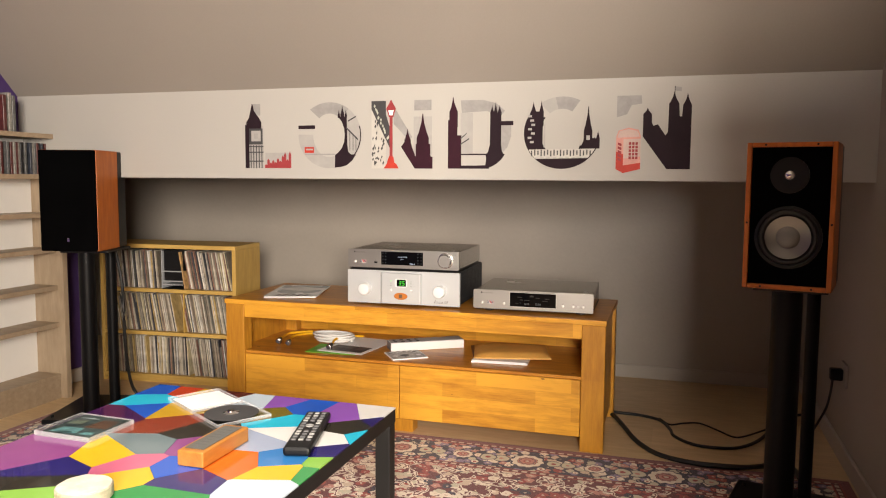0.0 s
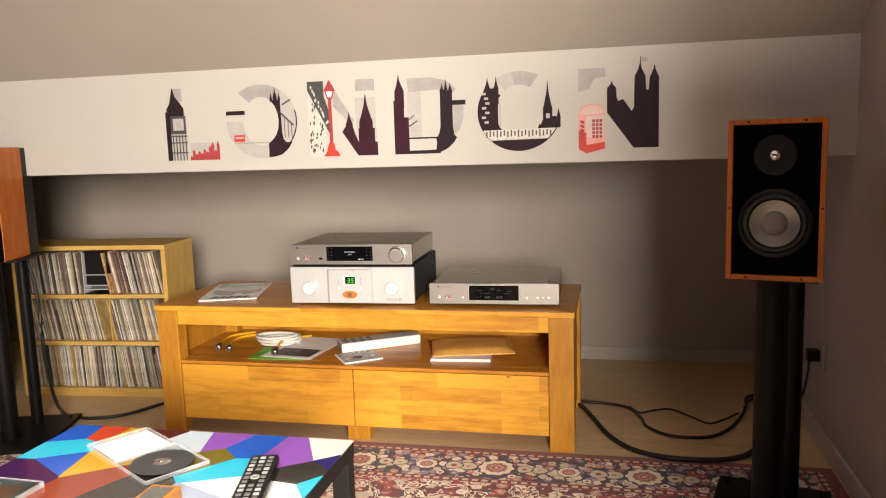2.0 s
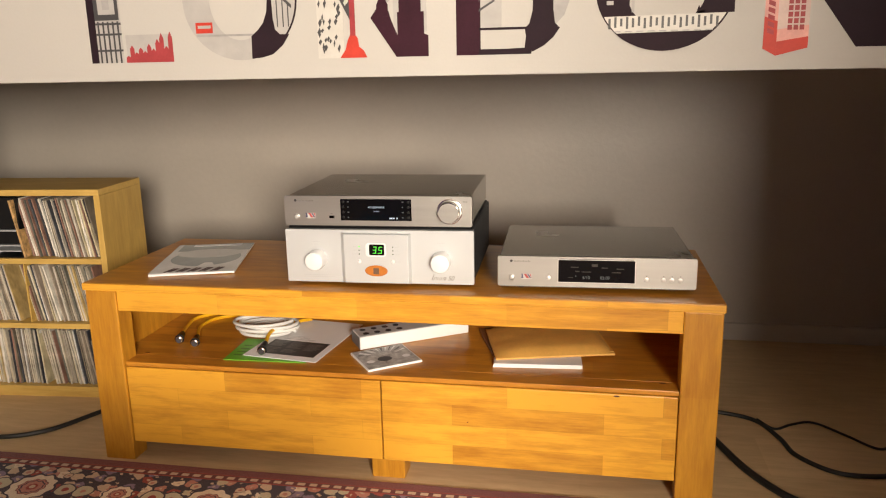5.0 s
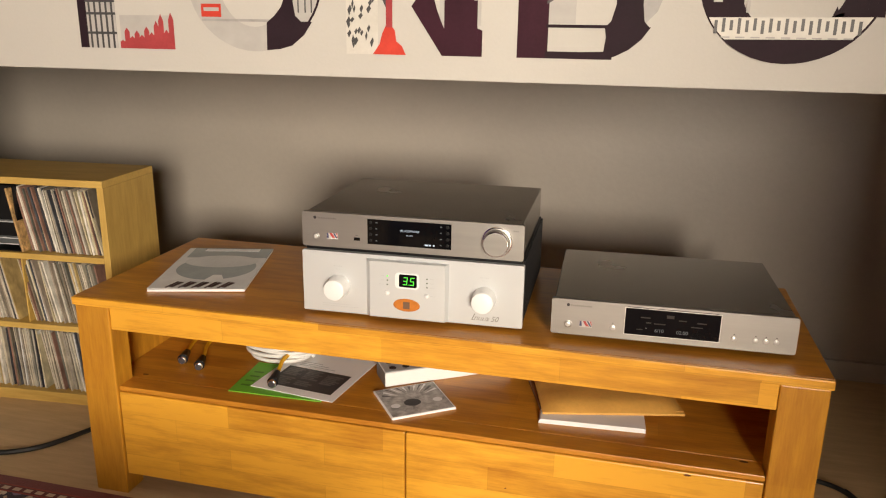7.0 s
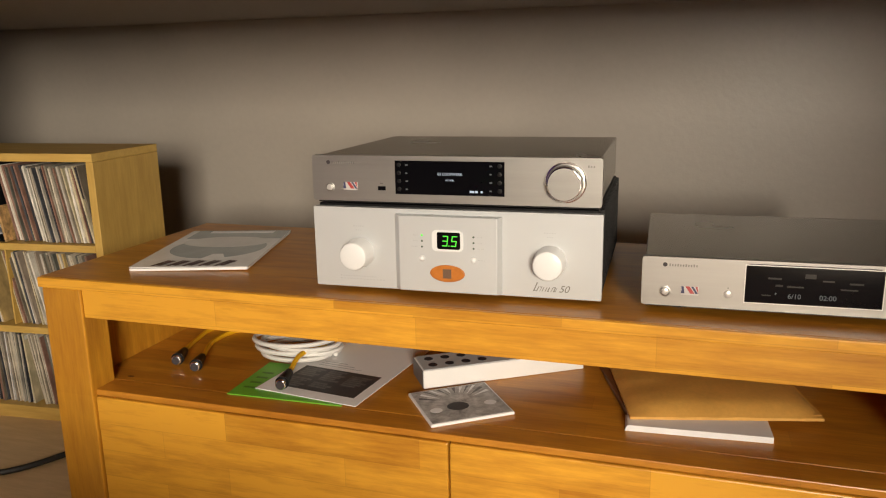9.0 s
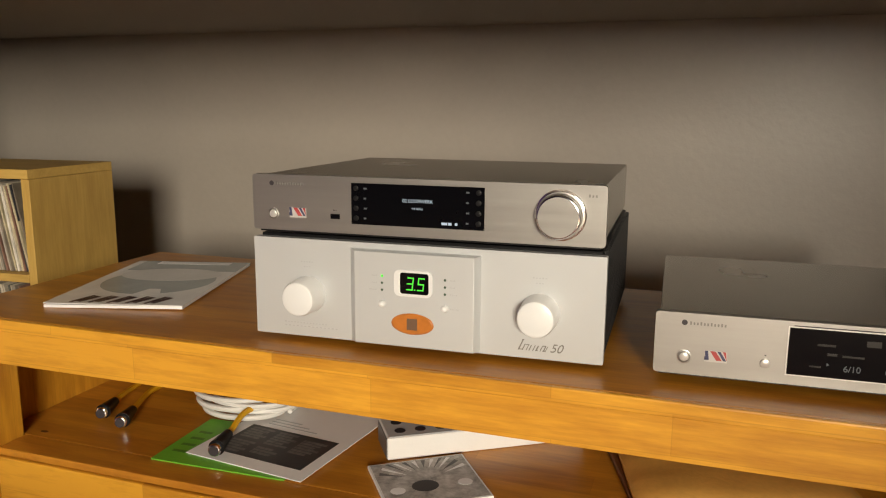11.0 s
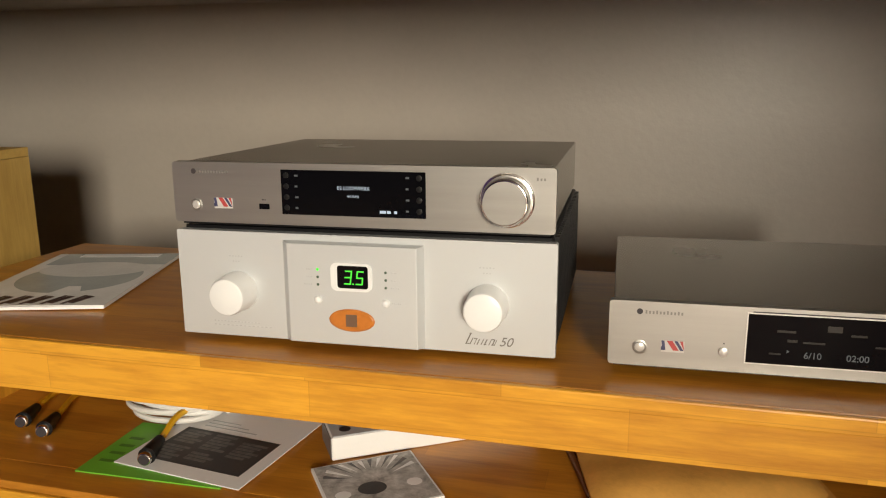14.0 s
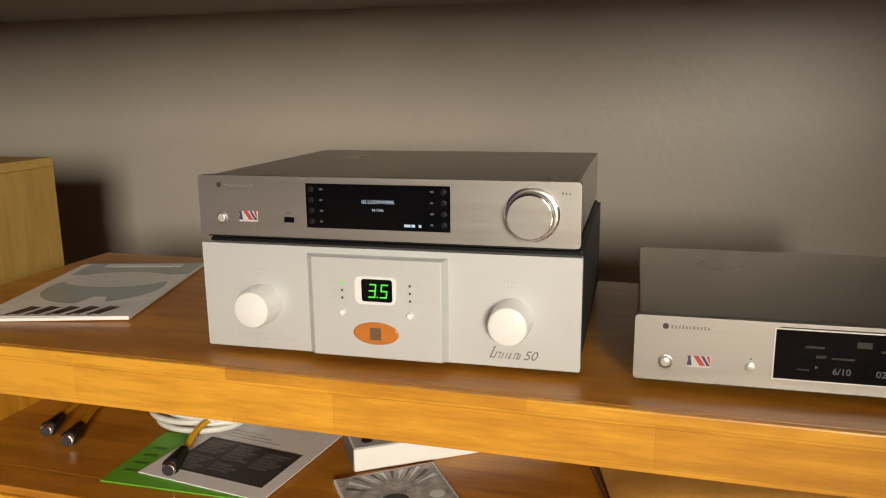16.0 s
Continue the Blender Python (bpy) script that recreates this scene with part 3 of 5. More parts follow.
WOOD_B = wood("oiled_orange_wood", (0.36, 0.13, 0.02), (0.58, 0.26, 0.05), (3, 1), (0, 0, radians(90)), 0.4, 0.1)
wr = thing("wooden_remote", -0.787, 0.972, ZT, 0.5, "wooden remote control with a dark grey top plate", "remote control")
part("body", box(-0.028, 0.028, -0.082, 0.078, 0.0, 0.030, 0.003), WOOD_B, wr)
part("plate", box(-0.020, 0.020, -0.068, 0.066, 0.0302, 0.0315, 0.0004, 1), plain("grey_anodised_plate", (0.15, 0.15, 0.14), 0.4, 0.3), wr, "dark grey plate")
for ky in (-0.061, 0.059):
    part("screw", rod((0, ky, 0.0316), (0, ky, 0.0326), 0.0024, 12), CHROME, wr)
for j in range(7):
    part("marking", box(-0.012, 0.012 - 0.004 * (j % 3), -0.046 + j * 0.0145, -0.0446 + j * 0.0145, 0.0316, 0.0318), KEY, wr)
CREAM = plain("cream_cut_wood", (0.70, 0.62, 0.52), 0.6, var=0.25, scale=35, fine=160)
BARK = plain("pale_bark", (0.50, 0.43, 0.32), 0.9, var=0.4, scale=40, relief=0.6)
ws = thing("candle", -0.871, 0.719, ZT, 0, "short round cream candle in a pale sleeve, standing on the table", "candle")
part("sleeve", lathe([(0.0, 0.0), (0.043, 0.0), (0.0455, 0.003), (0.0455, 0.020), (0.0440, 0.022), (0.0435, 0.018), (0.0, 0.018)], 44), BARK, ws, "pale sleeve")
wax = lathe([(0.0434, 0.0185), (0.0430, 0.023), (0.036, 0.0242), (0.018, 0.0232), (0.0, 0.0238)], 44)
for v in wax.verts:
    v.co.z += 0.0015 * noise.noise(v.co * 60)
part("wax", wax, CREAM, ws, "cream wax", smooth=True)

# ---- rug ----


def rug_material():
    m, n, l, b = node_mat("oriental_wool")
    tc = n.new("ShaderNodeTexCoord")
    sep = n.new("ShaderNodeSeparateXYZ")
    l.new(tc.outputs["Object"], sep.inputs[0])

    def math_node(op, x, y=0.0):
        k = n.new("ShaderNodeMath")
        k.operation = op
        for i, v in enumerate((x, y)):
            if isinstance(v, (int, float)):
                k.inputs[i].default_value = v
            else:
                l.new(v, k.inputs[i])
        return k.outputs[0]

    wob = noise_tex(n, l, tc.outputs["Object"], 48.0, 3)
    wv = math_node("MULTIPLY", math_node("SUBTRACT", wob, 0.5), 0.034)
    dx = math_node("SUBTRACT", RUG_HX, math_node("ABSOLUTE", sep.outputs[0]))
    dy = math_node("SUBTRACT", RUG_HY, math_node("ABSOLUTE", sep.outputs[1]))
    edge = math_node("MINIMUM", dx, dy)

    def pick(fac, x, y):
        k = n.new("ShaderNodeMix")
        k.data_type = "RGBA"
        l.new(fac, k.inputs[0])
        for i, v in ((6, x), (7, y)):
            if isinstance(v, tuple):
                k.inputs[i].default_value = (*v, 1)
            else:
                l.new(v, k.inputs[i])
        return k.outputs[2]

    cream, navy, red, rose, lilac, sand, maroon, leaf = (0.80, 0.71, 0.60), (0.030, 0.022, 0.048), (0.32, 0.045, 0.038), (0.52, 0.23, 0.19), (0.24, 0.18, 0.30), (0.62, 0.49, 0.38), (0.13, 0.018, 0.022), (0.56, 0.52, 0.40)
    wide = math_node("LESS_THAN", dy, dx)
    along = math_node("ADD", math_node("MULTIPLY", wide, sep.outputs[0]), math_node("MULTIPLY", math_node("SUBTRACT", 1.0, wide), sep.outputs[1]))

    def mosaic(scale, palette, ground, seed, size=0.42):
        """Small blossoms, each cell with a colour of its own on the ground colour."""
        mp = n.new("ShaderNodeMapping")
        mp.inputs["Location"].default_value = (seed, seed * 0.7, 0)
        l.new(tc.outputs["Object"], mp.inputs[0])
        add, cmb = n.new("ShaderNodeVectorMath"), n.new("ShaderNodeCombineXYZ")
        l.new(mp.outputs[0], add.inputs[0])
        l.new(wv, cmb.inputs[0])
        l.new(math_node("MULTIPLY", wv, -0.8), cmb.inputs[1])
        l.new(cmb.outputs[0], add.inputs[1])
        v = n.new("ShaderNodeTexVoronoi")
        v.voronoi_dimensions = "2D"
        v.inputs["Scale"].default_value, v.inputs["Randomness"].default_value = scale, 0.9
        l.new(add.outputs[0], v.inputs["Vector"])
        sc = n.new("ShaderNodeSeparateColor")
        l.new(v.outputs["Color"], sc.inputs[0])
        r = n.new("ShaderNodeValToRGB")
        r.color_ramp.interpolation = "CONSTANT"
        while len(r.color_ramp.elements) < len(palette):
            r.color_ramp.elements.new(0.5)
        for i, (e, c) in enumerate(zip(r.color_ramp.elements, palette)):
            e.position, e.color = i / len(palette), (*c, 1)
        l.new(sc.outputs[0], r.inputs[0])
        inside = math_node("LESS_THAN", v.outputs["Distance"], size)
        heart = math_node("LESS_THAN", v.outputs["Distance"], 0.13)
        return pick(heart, pick(inside, ground, r.outputs[0]), sand)

    def bloom(step, start, centre, big_r, small_r, petals):
        """A row of round rosettes along the border, large and small by turns."""
        u = math_node("DIVIDE", math_node("SUBTRACT", along, start), step)
        k = math_node("ROUND", u)
        odd = math_node("ABSOLUTE", math_node("SUBTRACT", math_node("MULTIPLY", math_node("FRACT", math_node("ADD", math_node("MULTIPLY", k, 0.5), 100.0)), 2.0), 0.0))
        ds = math_node("MULTIPLY", math_node("SUBTRACT", u, k), step)
        de = math_node("SUBTRACT", edge, centre)
        rad = math_node("SQRT", math_node("ADD", math_node("MULTIPLY", ds, ds), math_node("MULTIPLY", de, de)))
        ang = math_node("ARCTAN2", de, ds)
        scallop = math_node("ADD", 1.0, math_node("MULTIPLY", math_node("COSINE", math_node("MULTIPLY", ang, petals)), 0.06))
        size = math_node("MULTIPLY", scallop, math_node("ADD", big_r, math_node("MULTIPLY", odd, small_r - big_r)))
        return math_node("DIVIDE", math_node("ADD", rad, math_node("MULTIPLY", wv, 0.25)), size)

    def rings(fac, stops):
        r = n.new("ShaderNodeValToRGB")
        r.color_ramp.interpolation = "CONSTANT"
        while len(r.color_ramp.elements) < len(stops):
            r.color_ramp.elements.new(0.5)
        for e, (p, c) in zip(r.color_ramp.elements, stops):
            e.position, e.color = p, (*c, 1)
        l.new(fac, r.inputs[0])
        return r.outputs[0]

    ground = mosaic(34.0, [navy, cream, navy, rose, lilac, sand, red, lilac, leaf, navy], navy, 3.1, 0.50)
    main = bloom(0.221, 0.453, 0.150, 0.058, 0.036, 10.0)
    leaves = bloom(0.221, 0.453 - 0.087, 0.150, 0.030, 0.026, 3.0)
    leaves2 = bloom(0.221, 0.453 + 0.087, 0.150, 0.026, 0.030, 3.0)
    buds = bloom(0.1105, 0.453 + 0.055, 0.205, 0.015, 0.012, 5.0)
    buds2 = bloom(0.1105, 0.453 + 0.055, 0.092, 0.012, 0.015, 5.0)
    border = ground
    for f, stops in ((leaves, [(0.0, rose), (0.25, leaf), (0.86, navy)]), (leaves2, [(0.0, red), (0.3, leaf), (0.86, navy)]), (buds, [(0.0, red), (0.35, cream), (0.85, navy)]), (buds2, [(0.0, rose), (0.35, sand), (0.85, navy)]),
                     (main, [(0.0, sand), (0.12, red), (0.22, rose), (0.42, navy), (0.47, rose), (0.54, maroon), (0.58, cream), (0.90, navy)])):
        border = pick(math_node("LESS_THAN", f, 1.0), border, rings(f, stops))
    fine = mosaic(30.0, [red, sand, maroon, cream, red, leaf, maroon, rose, navy, red], maroon, 7.7, 0.52)
    tangle = noise_tex(n, l, tc.outputs["Object"], 9.0, 3)
    vine = math_node("ABSOLUTE", math_node("SUBTRACT", tangle, 0.5))
    inner = pick(math_node("LESS_THAN", vine, 0.030), fine, cream)
    inner = pick(math_node("LESS_THAN", vine, 0.010), inner, maroon)
    col = pick(math_node("GREATER_THAN", edge, 0.255), border, inner)
    beat = math_node("FRACT", math_node("MULTIPLY", along, 34.0))

    def guard(lo, hi, base):
        c = (lo + hi) / 2
        off = math_node("ABSOLUTE", math_node("SUBTRACT", edge, c))
        g = pick(math_node("LESS_THAN", off, (hi - lo) * 0.34), red, base)
        dash = math_node("MULTIPLY", math_node("LESS_THAN", off, (hi - lo) * 0.22), math_node("GREATER_THAN", beat, 0.38))
        g = pick(dash, g, sand)
        return math_node("LESS_THAN", off, (hi - lo) / 2), g

    for lo, hi in ((0.030, 0.058), (0.232, 0.260)):
        on, g = guard(lo, hi, maroon)
        col = pick(on, col, g)
    col3 = pick(math_node("GREATER_THAN", edge, 0.030), (0.20, 0.045, 0.05), col)
    pile = noise_tex(n, l, tc.outputs["Object"], 420.0, 2)
    hue = n.new("ShaderNodeHueSaturation")
    l.new(math_node("ADD", math_node("MULTIPLY", pile, 0.7), 0.65), hue.inputs["Value"])
    l.new(col3, hue.inputs["Color"])
    l.new(hue.outputs[0], b.inputs["Base Color"])
    b.inputs["Roughness"].default_value = 0.95
    b.inputs["Sheen Weight"].default_value = 0.2
    bump(n, l, b, pile, 0.5, 0.003)
    return m


RUG_X0, RUG_X1, RUG_Y0 = -2.28, 0.60, 0.25
RUG_HX, RUG_HY = (RUG_X1 - RUG_X0) / 2, (RUG_Y - RUG_Y0) / 2
bm = bmesh.new()
bmesh.ops.create_grid(bm, x_segments=60, y_segments=44, size=1.0)
for v in bm.verts:
    ex, ey = abs(v.co.x), abs(v.co.y)
    v.co = Vector((v.co.x * RUG_HX + 0.003 * noise.noise(Vector((v.co.y * 5, 0, 1))), v.co.y * RUG_HY + 0.003 * noise.noise(Vector((v.co.x * 7, 2, 0))),
                   0.004 + (0.004 if max(ex, ey) < 0.999 else 0.0)))
res = bmesh.ops.extrude_face_region(bm, geom=bm.faces[:])
for v in res["geom"]:
    if isinstance(v, bmesh.types.BMVert):
        v.co.z = 0.0005
rug = part("rug", bm, rug_material())
rug.location = ((RUG_X0 + RUG_X1) / 2, (RUG_Y0 + RUG_Y) / 2, 0)
tagged(rug, "dark red and navy oriental rug with a floral border", "rug")

# ---- loudspeakers and stands ----
SPK_ROT = 16.3
CONE = plain("grey_metal_cone", (0.24, 0.24, 0.225), 0.34, 0.6, var=0.06)
RIM = plain("black_rubber_surround", (0.012, 0.012, 0.012), 0.55, var=0.2)
FACE = Matrix.Rotation(radians(90), 4, "X")


def dish(profile, x, z, y=0.0, seg=48):
    """Spin a profile so that its axis points out of the front face."""
    return lathe(profile, seg, None, Matrix.Translation((x, y, z)) @ FACE)


def speaker(x, y, z, rz, label, grille):
    t = thing("loudspeaker", x, y, z, rz, label, "loudspeaker", "pair of loudspeakers")
    part("cabinet", box(0.0125, 0.1975, 0.030 if not grille else 0.010, 0.252, 0.0125, 0.3625, 0.002), BLACK, t, "black lacquered body")
    part("rear_shell", box(0.001, 0.209, 0.178, 0.250, 0.001, 0.374, 0.004), BLACK, t, "black rear shell")
    for x0 in (0.0, 0.198):
        part("side_panel", box(x0, x0 + 0.012, 0.0, 0.1775, 0.0, 0.375, 0.0015), CHERRY, t, "cherry veneer side panel")
    for z0 in (0.0, 0.363):
        part("end_panel", box(0.0122, 0.1978, 0.0, 0.1775, z0, z0 + 0.012, 0.0015), CHERRY, t, "cherry veneer end panel")
    if grille:
        g = part("grille", box(0.001, 0.209, -0.016, -0.0005, 0.001, 0.374, 0.005, 3), MATT, t, "black cloth grille")
        part("badge", box(0.101, 0.109, -0.0175, -0.0163, 0.036, 0.050), CHROME, g, "small bright badge")
        return t
    part("baffle", box(0.0125, 0.1975, 0.0075, 0.0098, 0.0125, 0.3625), MATT, t, "matt black baffle")
    part("tweeter_plate", dish([(0.0, 0.0), (0.046, 0.0), (0.046, 0.003), (0.040, 0.004), (0.022, 0.0015), (0.0, 0.0015)], 0.103, 0.292, 0.0073), BLACK, t, "black tweeter horn", True)
    part("tweeter_dome", dish([(0.0135, 0.0), (0.0115, 0.005), (0.006, 0.0085), (0.0, 0.0095)], 0.103, 0.292, 0.0057, 28), CHROME, t, "bright tweeter dome", True)
    w = part("woofer_frame", dish([(0.074, 0.0), (0.080, 0.001), (0.080, 0.004), (0.074, 0.006), (0.070, 0.004)], 0.105, 0.1345, 0.0073), BLACK, t, "black basket ring", True)
    part("surround", dish([(0.070, 0.003), (0.066, 0.008), (0.060, 0.008), (0.055, 0.002)], 0.105, 0.1345, 0.0073), RIM, w, "rubber surround", True)
    part("cone", dish([(0.0545, 0.0080), (0.045, 0.0052), (0.036, 0.0028), (0.028, 0.0010)], 0.105, 0.1345, 0.0071), CONE, w, "grey cone", True)
    part("dust_cap", dish([(0.0285, 0.0010), (0.0265, 0.0040), (0.0200, 0.0085), (0.0110, 0.0110), (0.0, 0.0118)], 0.105, 0.1345, 0.0071), plain("grey_dust_cap", (0.17, 0.17, 0.165), 0.4, 0.2), w, "grey dust cap", True)
    for bx, bz in ((0.006, 0.170), (0.204, 0.170), (0.045, 0.369), (0.165, 0.369), (0.045, 0.006), (0.165, 0.006)):
        part("grille_peg", rod((bx, -0.002, bz), (bx, 0.0, bz), 0.0028, 12), BLACK, t, "black grille peg")
    return t


ZSP = 0.660
speaker(0.2288, 1.8415, ZSP, -13.5, "black and cherry bookshelf loudspeaker with bare cones, on a stand", False)
speaker(-2.194, 1.991, ZSP, SPK_ROT, "black and cherry bookshelf loudspeaker with a cloth grille, on a stand", True)


def stand(cx, cy, rz, front, rear, name_label, thick, slim):
    """Centre of the plates, and the feet of the two columns in local x and y."""
    t = thing("speaker_stand", cx, cy, 0.0085, rz, name_label, "speaker stand", "pair of speaker stands")
    part("base_plate", box(-0.145, 0.145, -0.17, 0.18, 0.0, 0.016, 0.003), BLACK, t)
    part("top_plate", box(-0.085, 0.095, -0.10, 0.11, 0.641, 0.651, 0.002), BLACK, t)
    part("column", rod((front[0], front[1], 0.0162), (front[0], front[1], 0.6408), thick, 36), STAND_B, t, "thick round column", True)
    part("column", rod((rear[0], rear[1], 0.0162), (rear[0], rear[1], 0.6408), slim, 28), STAND_B, t, "slim round cable column", True)
    for sx in (-0.12, 0.12):
        for sy in (-0.135, 0.135):
            part("spike", rod((sx, sy, 0.0162), (sx, sy, 0.026), 0.006, 12), BLACK, t)
    return t


STAND_B = plain("black_powder_coat", (0.0035, 0.0035, 0.004), 0.42, 0.0, var=0.2, fine=600, spec=0.14)
stand(0.3660, 1.9540, -13.5, (-0.0050, -0.0580), (0.0460, 0.1080), "black two-column loudspeaker stand on the rug", 0.0385, 0.018)
stand(-2.109, 2.159, SPK_ROT, (-0.0038, -0.0603), (0.0163, 0.1004), "black two-column loudspeaker stand beside the record cabinet", 0.030, 0.0205)

# ---- hi-fi fronts ----
MARK = plain("grey_lettering", (0.17, 0.165, 0.155), 0.5, var=0.1)
LAMP_W, ln, ll, lb = node_mat("display_white_light")
lb.inputs["Base Color"].default_value = (0.02, 0.02, 0.02, 1)
lb.inputs["Emission Color"].default_value, lb.inputs["Emission Strength"].default_value = (0.75, 0.85, 1.0, 1), 0.9
LAMP_D, ln, ll, lb = node_mat("display_dim_light")
lb.inputs["Base Color"].default_value = (0.02, 0.02, 0.02, 1)
lb.inputs["Emission Color"].default_value, lb.inputs["Emission Strength"].default_value = (0.75, 0.8, 0.85, 1), 0.12
LAMP_G, ln, ll, lb = node_mat("green_digit_light")
lb.inputs["Base Color"].default_value = (0.01, 0.03, 0.01, 1)
lb.inputs["Emission Color"].default_value, lb.inputs["Emission Strength"].default_value = (0.10, 1.0, 0.06, 1), 1.25
BADGE = plain("orange_wood_badge", (0.46, 0.155, 0.025), 0.35, var=0.2, scale=60)
STICK = plain("sticker_silver_white", (0.50, 0.49, 0.48), 0.35, var=0.06)
FLAG_R, FLAG_N = plain("sticker_red", (0.40, 0.06, 0.06), 0.4), plain("sticker_navy", (0.05, 0.055, 0.12), 0.4)


def panel(x0, x1, z0, z1, y0, y1, bevel=0.0):
    return box(x0, x1, y0, y1, z0, z1, bevel, 1)


def button(name, t, x, z, r, out, mat, y=0.0, label=""):
    return part(name, dish([(r, 0.0), (r, out * 0.8), (r * 0.85, out), (0.0, out)], x, z, y - 0.0001, 24), mat, t, label, True)


def union_sticker(t, x, z, w, h):
    """A small flag-like sticker: slanting red and navy bars over a white foot."""
    s = part("sticker", panel(x - w / 2, x + w / 2, z - h * 0.70, z + h * 0.5, -0.0006, -0.0002), STICK, t, "small white sticker with red and navy bars")
    for mat, u0, u1, lean in ((FLAG_N, -0.50, -0.36, 0.06), (FLAG_R, -0.27, -0.02, 0.30), (FLAG_N, 0.06, 0.20, 0.28), (FLAG_R, 0.30, 0.44, 0.30)):
        bm = bmesh.new()
        bm.faces.new([bm.verts.new((x + w * min(0.5, u), -0.0008, z + h * v)) for u, v in ((u0, 0.5), (u1, 0.5), (u1 + lean, -0.5), (u0 + lean, -0.5))])
        part("bar", bm, mat, s)
    bm = bmesh.new()
    bm.faces.new([bm.verts.new((x + w * u, -0.0008, z + h * v)) for u, v in ((-0.5, -0.05), (-0.32, -0.5), (-0.5, -0.5))])
    part("bar", bm, FLAG_N, s)


def name_marks(t, x, z, w, h, n, mat=INK, y=0.0):
    """Lettering too small or not to be spelled out: a row of plain bars."""
    step = w / n
    for i in range(n):
        part("marking", panel(x + i * step, x + (i + 0.50) * step, z - h / 2, z + h / 2 * (0.6 if i % 3 else 1.0), y - 0.0004, y - 0.0001), mat, t)


def front_common(t, off=0.0):
    part("button_ring", dish([(0.0074, 0.0), (0.0074, 0.0006), (0.0060, 0.0010), (0.0054, 0.0002)], 0.0278 + off, 0.020, 0.0, 28), SILVER, t, "turned metal ring", True)
    button("power_button", t, 0.0278 + off, 0.020, 0.0046, 0.0020, SATIN, 0, "round silver button")
    union_sticker(t, 0.0610 + off * 0.7, 0.0235, 0.0225, 0.0100)
    part("emblem", dish([(0.0030, 0.0), (0.0030, 0.0004), (0.0, 0.0004)], 0.0265 + off, 0.0575, 0.0, 16), INK, t)
    name_marks(t, 0.0320 + off, 0.0573, 0.0380, 0.0036, 11, MARK)


front_common(streamer)
d = part("display", panel(0.1318, 0.2945, 0.0122, 0.0612, -0.0012, -0.0001, 0.0004), GLASS_B, streamer, "black glass display, lit")
for i in range(4):
    for bx, mx in ((0.1380, 0.1500), (0.2875, 0.2750)):
        zz = 0.055 - i * 0.0118
        button("soft_key", d, bx, zz, 0.0032, 0.0008, BLACK, -0.0012)
        part("icon", panel(mx - 0.002, mx + 0.0018 - 0.0008 * (i % 2), zz - 0.001, zz + 0.001, -0.0016, -0.0013), LAMP_D, d)
small_text("lit_text", "02 LOOPWERK", 0.0055, on_front(0.2150, -0.0014, 0.0408), LAMP_W, d, "white display text", 0.0001, "CENTER")
small_text("lit_text", "44.1kHz", 0.0040, on_front(0.2145, -0.0014, 0.0326), LAMP_W, d, "white display text", 0.0001, "CENTER")
for i, ww in enumerate((0.007, 0.004, 0.003)):
    part("lit_mark", panel(0.2440 + i * 0.0080, 0.2440 + i * 0.0080 + ww, 0.0165, 0.0195, -0.0016, -0.0013), LAMP_W, d)
part("usb_socket", panel(0.1045, 0.1165, 0.0170, 0.0230, -0.0008, -0.0001), GLASS_B, streamer)
name_marks(streamer, 0.108, 0.0275, 0.005, 0.0015, 3)
kn = part("volume_knob", dish([(0.0262, 0.0), (0.0262, 0.004), (0.0244, 0.0045), (0.0240, 0.0195), (0.0230, 0.0210), (0.0, 0.0210)], 0.3802, 0.0342, -0.0001, 64), SILVER, streamer, "large brushed silver knob", True)
part("rim", dish([(0.0243, 0.0185), (0.0243, 0.0200), (0.0232, 0.0215), (0.0222, 0.0217), (0.0218, 0.0211)], 0.3802, 0.0342, -0.0001, 64), CHROME, kn, "bright bevelled rim", True)
part("collar", dish([(0.0285, 0.0), (0.0285, 0.0012), (0.0270, 0.0022), (0.0246, 0.0022)], 0.3802, 0.0342, -0.0001, 64), CHROME, kn, "bright collar", True)
name_marks(streamer, 0.4100, 0.0565, 0.0110, 0.0032, 3, MARK)

front_common(cd, 0.0035)
part("display_rim", panel(0.1318, 0.2987, 0.0102, 0.0628, -0.0007, -0.0001), SATIN, cd, "thin bright rim")
d = part("display", panel(0.133, 0.2975, 0.0115, 0.0615, -0.0012, -0.0001, 0.0004), GLASS_B, cd, "black glass display")
small_text("digits", "6/10", 0.0092, on_front(0.1855, -0.0014, 0.0195), LAMP_D, d)
small_text("digits", "02:00", 0.0092, on_front(0.2235, -0.0014, 0.0195), LAMP_D, d)
bm = bmesh.new()
bm.faces.new([bm.verts.new((0.1700 + u, -0.0014, 0.0255 + v)) for u, v in ((0, -0.0018), (0, 0.0018), (0.0026, 0))])
part("play_mark", bm, LAMP_D, d)
GHOST = plain("unlit_display_segments", (0.016, 0.015, 0.015), 0.3, var=0.3, scale=200)
for gx, gz, gw, gh in ((0.205, 0.0475, 0.013, 0.0060), (0.160, 0.0445, 0.017, 0.0022), (0.226, 0.0440, 0.014, 0.0020), (0.170, 0.0350, 0.009, 0.0026), (0.184, 0.0345, 0.020, 0.0018), (0.154, 0.0215, 0.011, 0.0016), (0.258, 0.0420, 0.016, 0.0022), (0.248, 0.0340, 0.020, 0.0018)):
    part("segment", panel(gx, gx + gw, gz, gz + gh, -0.0014, -0.00125), GHOST, d)
button("eject_button", cd, 0.1120, 0.0205, 0.0048, 0.0022, SATIN)
